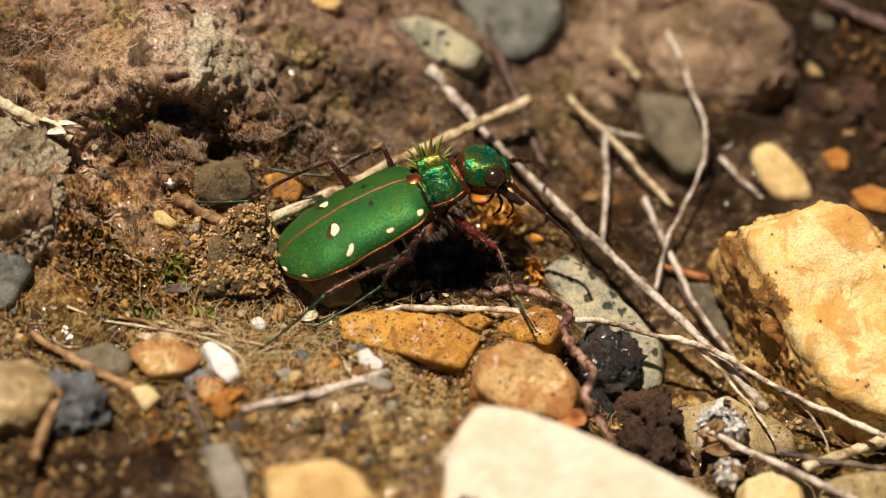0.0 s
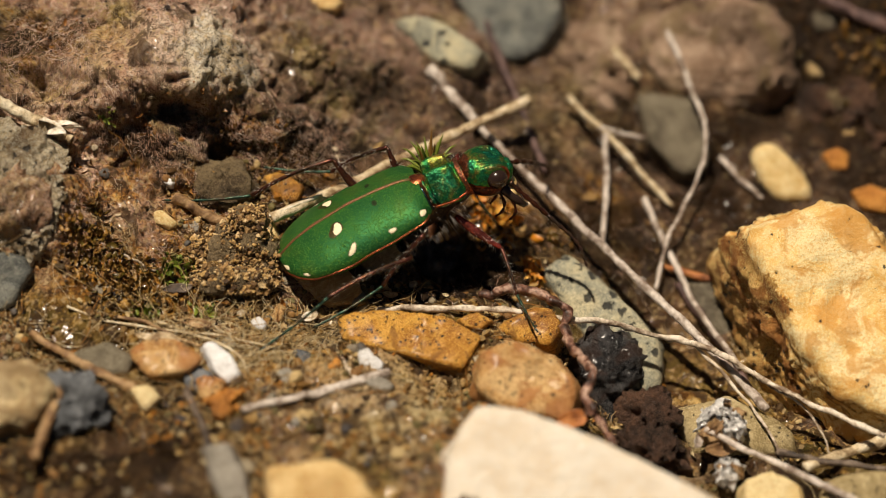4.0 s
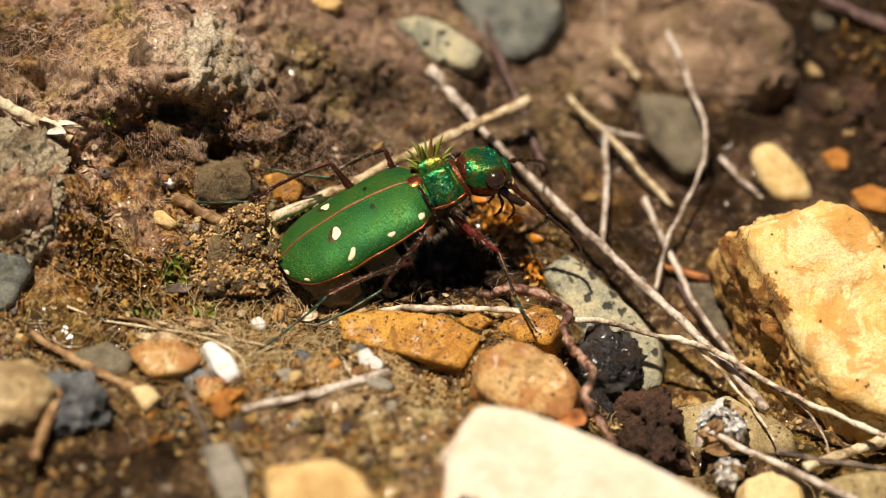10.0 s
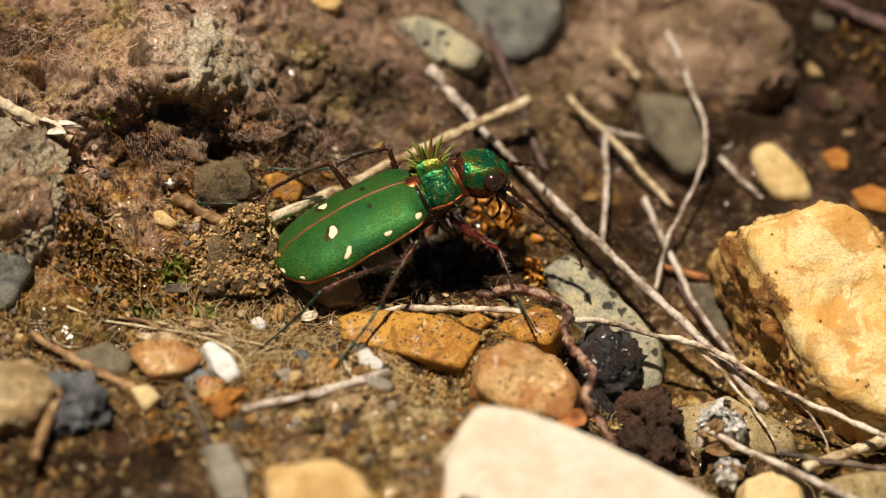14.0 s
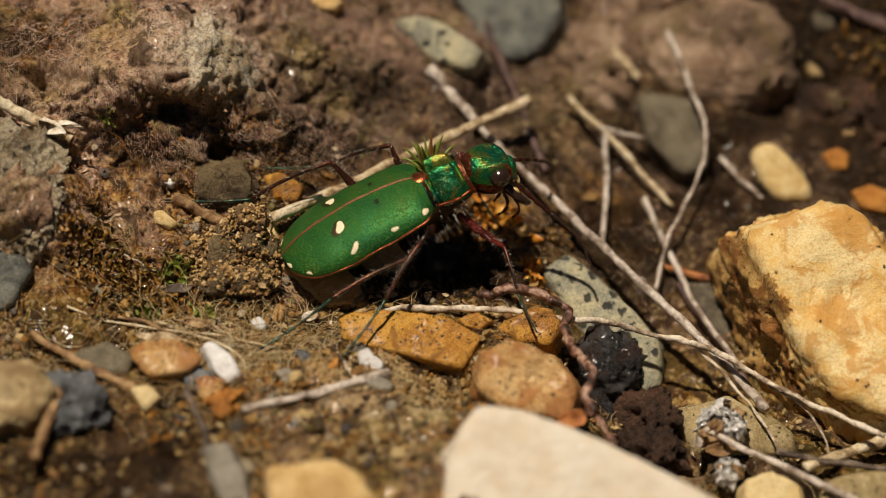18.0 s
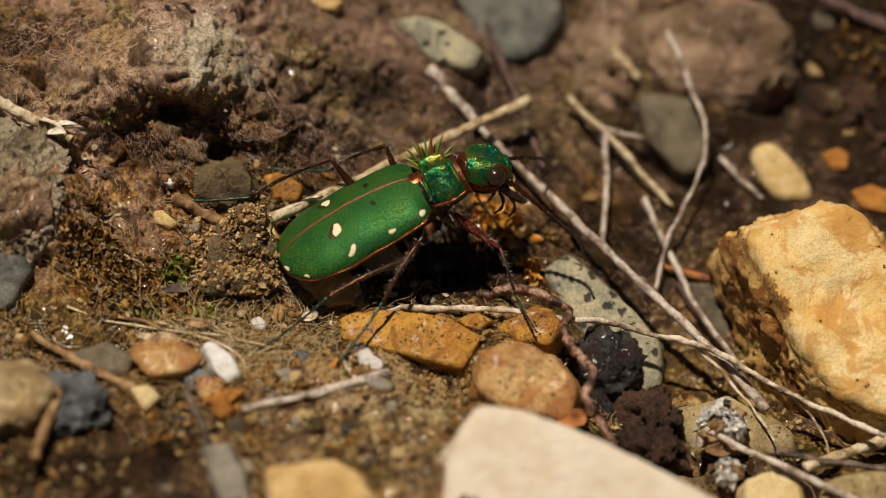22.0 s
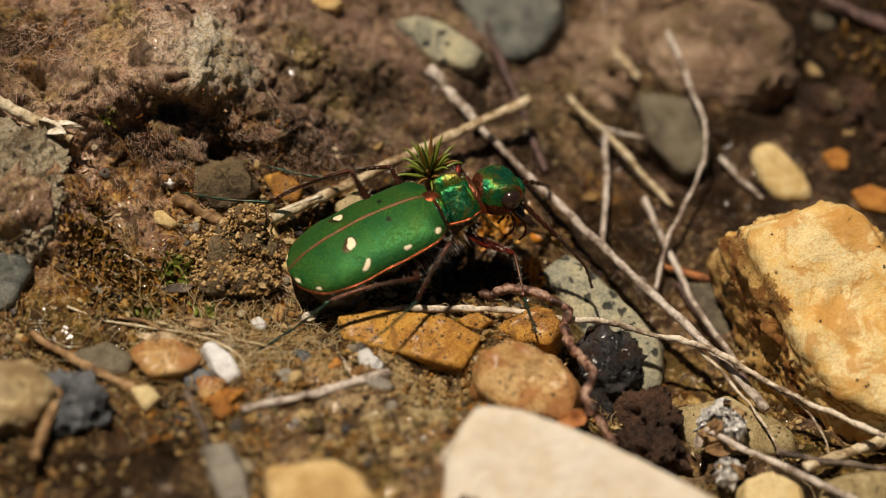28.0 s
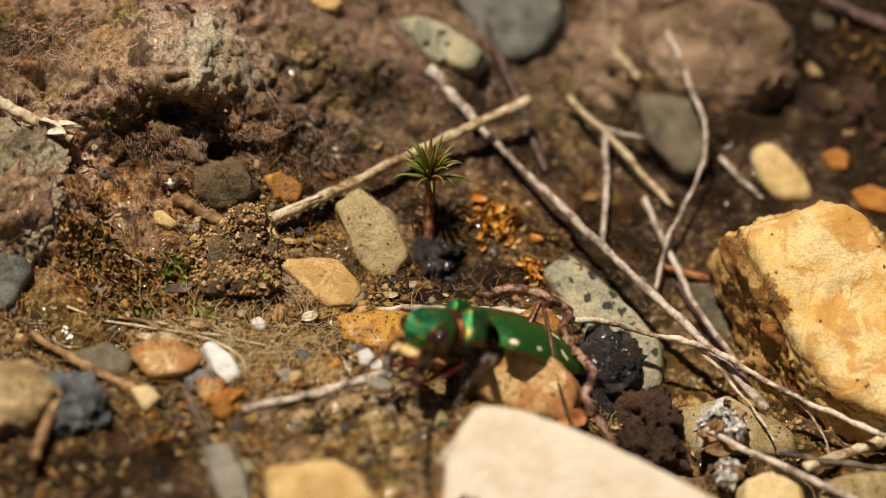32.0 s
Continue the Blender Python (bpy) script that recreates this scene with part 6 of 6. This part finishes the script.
FAR_FEELER = [(0, 0, 0), (.75, .6, -.75), (1.4, 1.7, -2.1), (1.78, 2.95, -3.5), (1.72, 3.95, -4.75), (1.3, 4.75, -5.55)]

# name: hip in the beetle's space, lengths of thigh, shin and foot, thickness, way of the thigh
LEGS = {
    "right_front": ((0.8, -0.8, -3.5), (2.9, 2.6, 2.8), 0.25, (0.5, -0.5, -0.8)),
    "left_front": ((0.8, 0.8, -3.2), (2.9, 2.7, 2.8), 0.25, (0.5, 0.85, 0.05)),
    "right_middle": ((-0.9, -0.8, -2.9), (2.4, 3.4, 4.1), 0.25, (0.2, -0.9, 0.4)),
    "left_middle": ((-0.9, 1.0, -2.9), (3.3, 3.6, 3.6), 0.25, (0.08, 0.45, 0.82)),
    "right_hind": ((-2.4, -0.5, -2.8), (2.8, 4.75, 4.4), 0.27, (-0.35, -0.92, 0.05)),
    "left_hind": ((-2.6, 1.0, -2.8), (4.1, 4.7, 4.5), 0.27, (-0.18, 0.39, 0.87)),
}


def build_legs(beetle):
    """Each leg is a thigh, a shin and a foot, along x from its joint."""
    out = {}
    for i, (name, (hip, (a, b, c), r, way)) in enumerate(LEGS.items()):
        made = []
        for k, (nm, ln) in enumerate((("thigh", a), ("shin", b), ("foot", c))):
            s = np.linspace(0, 1, 22)
            path = np.stack([s * ln, 0 * s, (0.05 if k == 1 else -0.03) * np.sin(s * 3.1) * ln], -1)
            if k == 0:
                rad = r * (0.5 + 0.62 * np.sin(np.clip(s * 1.15, 0, 1) * math.pi) ** 0.8 * (1 - .35 * s))
                rad[-1] *= .6
            elif k == 1:
                rad = r * (0.46 - 0.1 * s + 0.12 * (s > .93))
            else:
                rad = r * (0.33 - 0.12 * s) * (1 + 0.22 * np.cos(s * 5 * 2 * math.pi))
            v, f = tube(path, rad, 8)
            ob = part(nm, mesh_from(nm, v, f, (M_THIGH if "front" in name else M_LEG, M_LEG, M_TARSUS)[k]), beetle, ("coppery red thigh", "bristly coppery shin", "thin dark green jointed foot")[k])
            v, f = bristles(path, r * (.8, .4, .2)[k], (60, 64, 24)[k], (.36, .28, .14)[k], i * 9 + k)
            part("bristles", mesh_from("bristles", v, f, M_HAIR), ob, "white bristles")
            if k == 2:
                v, f = tube(smooth_path([(c, 0, 0), (c + .15, .07, .03), (c + .3, .1, -.08)], 4), np.linspace(.035, .01, 9), 5)
                part("claw", mesh_from("claw", v, f, M_MANDIBLE), ob)
            made.append(ob)
        out[name] = made
    return out


beetle = build_beetle()
legs = build_legs(beetle)


# ---- what moves ----
def aim(p, q, up):
    """A pose at p whose x runs to q."""
    x = (q - p).normalized()
    y = up.cross(x).normalized()
    z = x.cross(y)
    m = Matrix((x, y, z)).transposed().to_4x4()
    m.translation = p * MM
    return m


def body_pose(x, y, z, turn, nose, lean):
    """nose: degrees up; lean: degrees to its right."""
    return pose(x * MM, y * MM, z * MM) @ pose(0, 0, 0, 0, 0, turn) @ pose(0, 0, 0, 0, -nose, 0) @ pose(0, 0, 0, lean, 0, 0)


def leg_poses(body, name, claw, swing=None):
    """Thigh, shin and foot in the beetle's space, for a claw at a place in the world."""
    hip, (a, b, c), r, way = LEGS[name]
    way = swing or way
    inv = body.inverted()
    tip = (inv @ (Vector(claw) * MM)) / MM
    hip, way = Vector(hip), Vector(way).normalized()
    up = (inv.to_3x3() @ Vector((0, 0, 1))).normalized()
    best = None
    for k in sorted(range(-9, 14), key=abs):
        thigh = (way + (tip - hip).normalized() * (0.12 * k)).normalized()
        d = tip - (hip + thigh * a)
        miss = abs(d.length / (b + c) - (0.99 if name == "right_hind" else 0.965)) + 0.012 * abs(k)
        if best is None or miss < best[0]:
            best = (miss, hip + thigh * a)
    knee = best[1]
    d = tip - knee
    n = min(d.length, (b + c) * 0.995)
    d.normalize()
    k = (b * b - c * c + n * n) / (2 * n)
    h = math.sqrt(max(b * b - k * k, 0.0))
    side = (d * up.dot(d) - up).normalized() * (-1 if name == "right_hind" else 1)
    ankle = knee + d * k + side * h
    return aim(hip, knee, up), aim(knee, ankle, up), aim(ankle, tip, up)
BODY = [
    (0, -1.89, 2.19, 6.61, 16.47, 24.9, -5.02), (0.5, -1.8, 2, 6.75, 16.71, 24.62, -5.18), (1, -1.75, 2.08, 6.74, 16.7, 24.29, -5.03),
    (1.5, -1.77, 2.1, 6.69, 16.32, 24.2, -4.51), (2, -1.84, 2.12, 6.71, 16.37, 24.9, -5.66), (2.5, -1.82, 1.93, 6.82, 16.44, 24.87, -5.45),
    (3, -1.88, 2.1, 6.52, 15.59, 24.38, -4.37), (3.5, -1.78, 2.2, 6.55, 15.84, 24.55, -4.76), (5.5, -1.68, 2.14, 6.68, 15.54, 24.55, -4.76),
    (6, -1.97, 2.09, 6.5, 15.69, 25.13, -3.35), (6.5, -1.81, 2.16, 6.52, 15.75, 24.13, -3.45), (7, -1.74, 1.88, 6.76, 15.3, 24.82, -3.95),
    (7.5, -1.92, 1.87, 6.65, 16, 24.72, -3.33), (8, -1.75, 1.95, 6.69, 16.19, 24.49, -3.81), (8.5, -1.79, 1.88, 6.67, 15.55, 24.23, -3.43),
    (9, -1.91, 2.08, 6.51, 15.7, 25.36, -3.52), (9.5, -1.91, 2.12, 6.5, 15.77, 25.66, -3.46), (10, -1.84, 2.25, 6.38, 15.87, 25.65, -2.82),
    (10.5, -1.67, 2.04, 6.55, 15.2, 24.71, -2.69), (11, -1.65, 2.02, 6.68, 15.43, 25.07, -3.58), (11.5, -1.68, 2.13, 6.58, 15.63, 24.64, -4.1),
    (12, -1.71, 2.21, 6.5, 15.32, 24.63, -3.99), (12.5, -1.65, 2.07, 6.65, 15.6, 25.04, -4.02), (13, -1.73, 2.03, 6.65, 15.31, 24.84, -4.06),
    (13.5, -1.67, 2.02, 6.68, 15.27, 25.01, -4.46), (14, -1.95, 2.1, 6.49, 15.49, 24.93, -4.58), (14.5, -1.77, 2.2, 6.47, 14.98, 24.8, -3.85),
    (16.5, -1.86, 2.27, 6.4, 15.02, 26.14, -3.9), (17, -1.69, 2.31, 6.39, 14.79, 26.22, -3.78), (17.5, -1.66, 2.38, 6.41, 14.87, 25.55, -4.02),
    (18, -1.58, 2.26, 6.65, 14.91, 25.05, -4.12), (18.5, -1.55, 2.14, 6.68, 15.04, 24.54, -3.47), (19, -1.54, 2.03, 6.74, 14.82, 24.31, -3.31),
    (19.5, -1.52, 2.16, 6.6, 14.47, 24.46, -2.42), (20, -1.54, 2.24, 6.54, 14.79, 24.91, -2.65), (20.5, -1.61, 2.1, 6.65, 15.06, 24.45, -2.96),
    (21, -1.59, 2.03, 6.69, 15.05, 24.55, -2.94), (21.5, -1.53, 1.93, 6.85, 15.13, 24.63, -2.81), (22, -1.79, 1.98, 6.79, 15.77, 25.32, -2.67),
    (22.5, -1.7, 2, 6.77, 15.6, 25.15, -3.46), (23, -1.62, 2.11, 6.6, 15.63, 24.85, -3.52), (23.5, -1.6, 2.12, 6.6, 15.85, 24.77, -3.64),
    (24, -1.49, 1.73, 6.86, 16.37, 22.65, -3.74), (24.5, -1.59, 1.65, 6.77, 16.95, 24.02, -4.01), (25, -1.57, 1.46, 6.91, 17, 24.18, -3.76),
    (25.1, -1.57, 1.46, 6.91, 17, 24.18, -3.76), (25.3, -1.24, 1.41, 6.54, 17.54, 22.2, -4.69), (25.5, -1.11, 1.38, 6.38, 17.73, 21.35, -5.06),
    (27.5, -1.11, 1.33, 6.41, 17.68, 21.4, -4.74), (27.9, -1.11, 1.33, 6.41, 17.68, 21.4, -4.74), (28, -0.95, 1.14, 6.3, 18.2, 19.92, -3.21),
    (28.1, -0.85, 1.01, 6.23, 18.48, 19.04, -2.22), (28.5, -0.53, 1.07, 6.44, 19.05, 17.86, -3.08), (30.3, -0.52, 1.06, 6.42, 19.17, 17.87, -2.55),
    (30.4, -1.48, -0.48, 7.64, 9.29, 24.63, -9.8), (30.5, 1.77, 1.9, 4.72, -9.74, 6.07, -6.2), (30.6, 3.24, -0.13, 4.75, -17.53, 5.08, -17.23),
    (30.7, 4.33, -0.5, 4.57, -21.31, 4.74, -16.76), (30.8, 5.11, 0.38, 3.49, -6.54, 7.84, -16.64), (31, 5.08, 0.37, 3.44, -5.93, 7.64, -16.56),
    (31.1, 5.14, 0.37, 3.44, -5.93, 7.64, -16.56), (31.2, 8.96, -2.52, 4.61, -18.46, 1.6, -3.19), (31.3, 8.67, -3.36, 4.01, -55.59, 13.78, -14.43),
    (31.4, 8.78, -3.43, 3.7, -55.91, 20.8, -12.73), (31.5, 8.82, -5.76, 3.99, -68.66, 7.93, -21.25), (31.6, 5.78, -5.74, 3.96, -102.07, 22.47, -6.77),
    (31.7, 3.42, -5.73, 3.94, -128.06, 33.78, 4.49), (31.8, 2.07, -5.73, 3.93, -142.91, 40.24, 10.92), (32, 2.24, -5.34, 3.92, -139.91, 41.4, 7.8),
]
FEET = {
    "right_front": [(0, (4.78, -3.86, 0.65)), (30.35, (4.78, -3.86, 0.65)), (30.6, (6.52, -4.42, -0.83)), (30.8, (8.9, -6.95, -1.16)), (31.1, (8.9, -6.95, -1.16)), (31.4, (5.78, -10.81, 0.62)), (31.6, (4.11, -9.39, 1.08)), (31.8, (0.46, -2.19, 0.89)), (32, (0.46, -2.19, 0.89))],
    "right_middle": [(0, (-6.61, -3.25, 0.45)), (10.35, (-6.61, -3.25, 0.45)), (10.7, (-5.45, -6.4, 0.5)), (25.15, (-5.45, -6.4, 0.5)), (25.4, (-5.25, -6.58, 0.5)), (27.9, (-5.25, -6.58, 0.5)), (28.1, (-2.62, -6.76, 1.39)), (30.35, (-2.62, -6.76, 1.39)), (30.6, (-1.82, -6.76, 0.36)), (30.8, (-0.54, -7.5, 0.23)), (31.1, (-0.54, -7.5, 0.23)), (31.4, (-0.06, -6.78, 1.11)), (31.6, (5.13, -1.42, -0.29)), (31.8, (3.4, 0.28, -0.15)), (32, (3.4, 0.28, -0.15))],
    "right_hind": [(0, (-9.36, -4.95, 0.35)), (30.35, (-9.36, -4.95, 0.35)), (30.6, (-7.61, -3.91, 0.24)), (30.8, (-6.66, -3.81, 0.16)), (31.1, (-6.66, -3.81, 0.16)), (31.4, (0.47, 0.94, 0.07)), (31.6, (7.94, 4.21, -1.77)), (31.8, (8.77, 1.45, -2.61)), (32, (8.77, 1.45, -2.61))],
    "left_front": [(0, (3.46, 4.93, -0.06)), (30.35, (3.46, 4.93, -0.06)), (30.6, (8.84, 3.85, -2.25)), (30.8, (8.88, 0.04, -2.99)), (31.1, (8.88, 0.04, -2.99)), (31.4, (11.85, -4.05, -4.17)), (31.6, (2.67, -12.6, 1.59)), (31.8, (-5.23, -7.77, 0.09)), (32, (-5.23, -7.77, 0.09))],
    "left_middle": [(0, (-9.34, 5.74, 3.91)), (27.9, (-9.34, 5.74, 3.91)), (28.1, (-8.99, 5.82, 3.74)), (30.35, (-8.99, 5.82, 3.74)), (30.6, (-2.51, 6.93, 1.79)), (30.8, (2.86, 5.54, 0.22)), (31.1, (2.86, 5.54, 0.22)), (31.4, (11, 5.92, -1.97)), (31.6, (6.1, -9.99, -0.64)), (31.8, (-2.63, -12.11, 0.08)), (32, (-2.63, -12.52, 0.06))],
    "left_hind": [(0, (-14.38, 2.8, 4.04)), (27.9, (-14.38, 2.8, 4.04)), (28.1, (-12.41, 2.77, 3.32)), (30.35, (-12.41, 2.77, 3.32)), (30.6, (-9.27, 4.96, 3.28)), (30.8, (-5.12, 6.56, 2.44)), (31.1, (-5.12, 6.56, 2.44)), (31.4, (2.55, 4.13, 0.19)), (31.6, (12.02, 0.66, -3.5)), (31.8, (6.61, -11.33, 0.51)), (32, (6.6, -11.78, 0.52))],
}


def foot_at(name, t):
    rows = FEET[name]
    for (ta, pa), (tb, pb) in zip(rows, rows[1:]):
        if t <= tb:
            s = min(max((t - ta) / (tb - ta), 0), 1)
            s = s * s * (3 - 2 * s)
            p = Vector(pa).lerp(Vector(pb), s)
            step = (Vector(pa) - Vector(pb)).length
            p.z += min(1.6, 0.4 * step) * 4 * s * (1 - s)
            return p
    return Vector(rows[-1][1])


def body_at(t):
    for a, b in zip(BODY, BODY[1:]):
        if t <= b[0]:
            s = min(max((t - a[0]) / (b[0] - a[0]), 0), 1)
            return body_pose(*(p + (q - p) * s for p, q in zip(a[1:], b[1:])))
    return body_pose(*BODY[-1][1:])


# way of the front thighs while it pauses on the stones
RUN_WAY = {"right_front": (0.1, -0.9, 0.1), "left_front": (0.4, 0.7, 0.5), "right_hind": (-0.2, -0.92, 0.35), "left_hind": (-0.1, 0.5, 0.85)}


def motions():
    times = sorted({r[0] for r in BODY} | {10.2, 10.35, 10.45, 10.55, 10.7, 25.15, 25.4, 28.05, 30.35, 30.45, 30.55, 30.65, 31.15, 31.25, 31.35, 31.45, 31.55, 31.65, 31.75, 31.9})
    walk(beetle, [(t, body_at(t)) for t in times])
    for name, segments in legs.items():
        rows = [leg_poses(body_at(t), name, foot_at(name, t), RUN_WAY.get(name) if 30.58 < t < 31.2 else None) for t in times]
        for k, ob in enumerate(segments):
            walk(ob, [(t, r[k]) for t, r in zip(times, rows)])


motions()
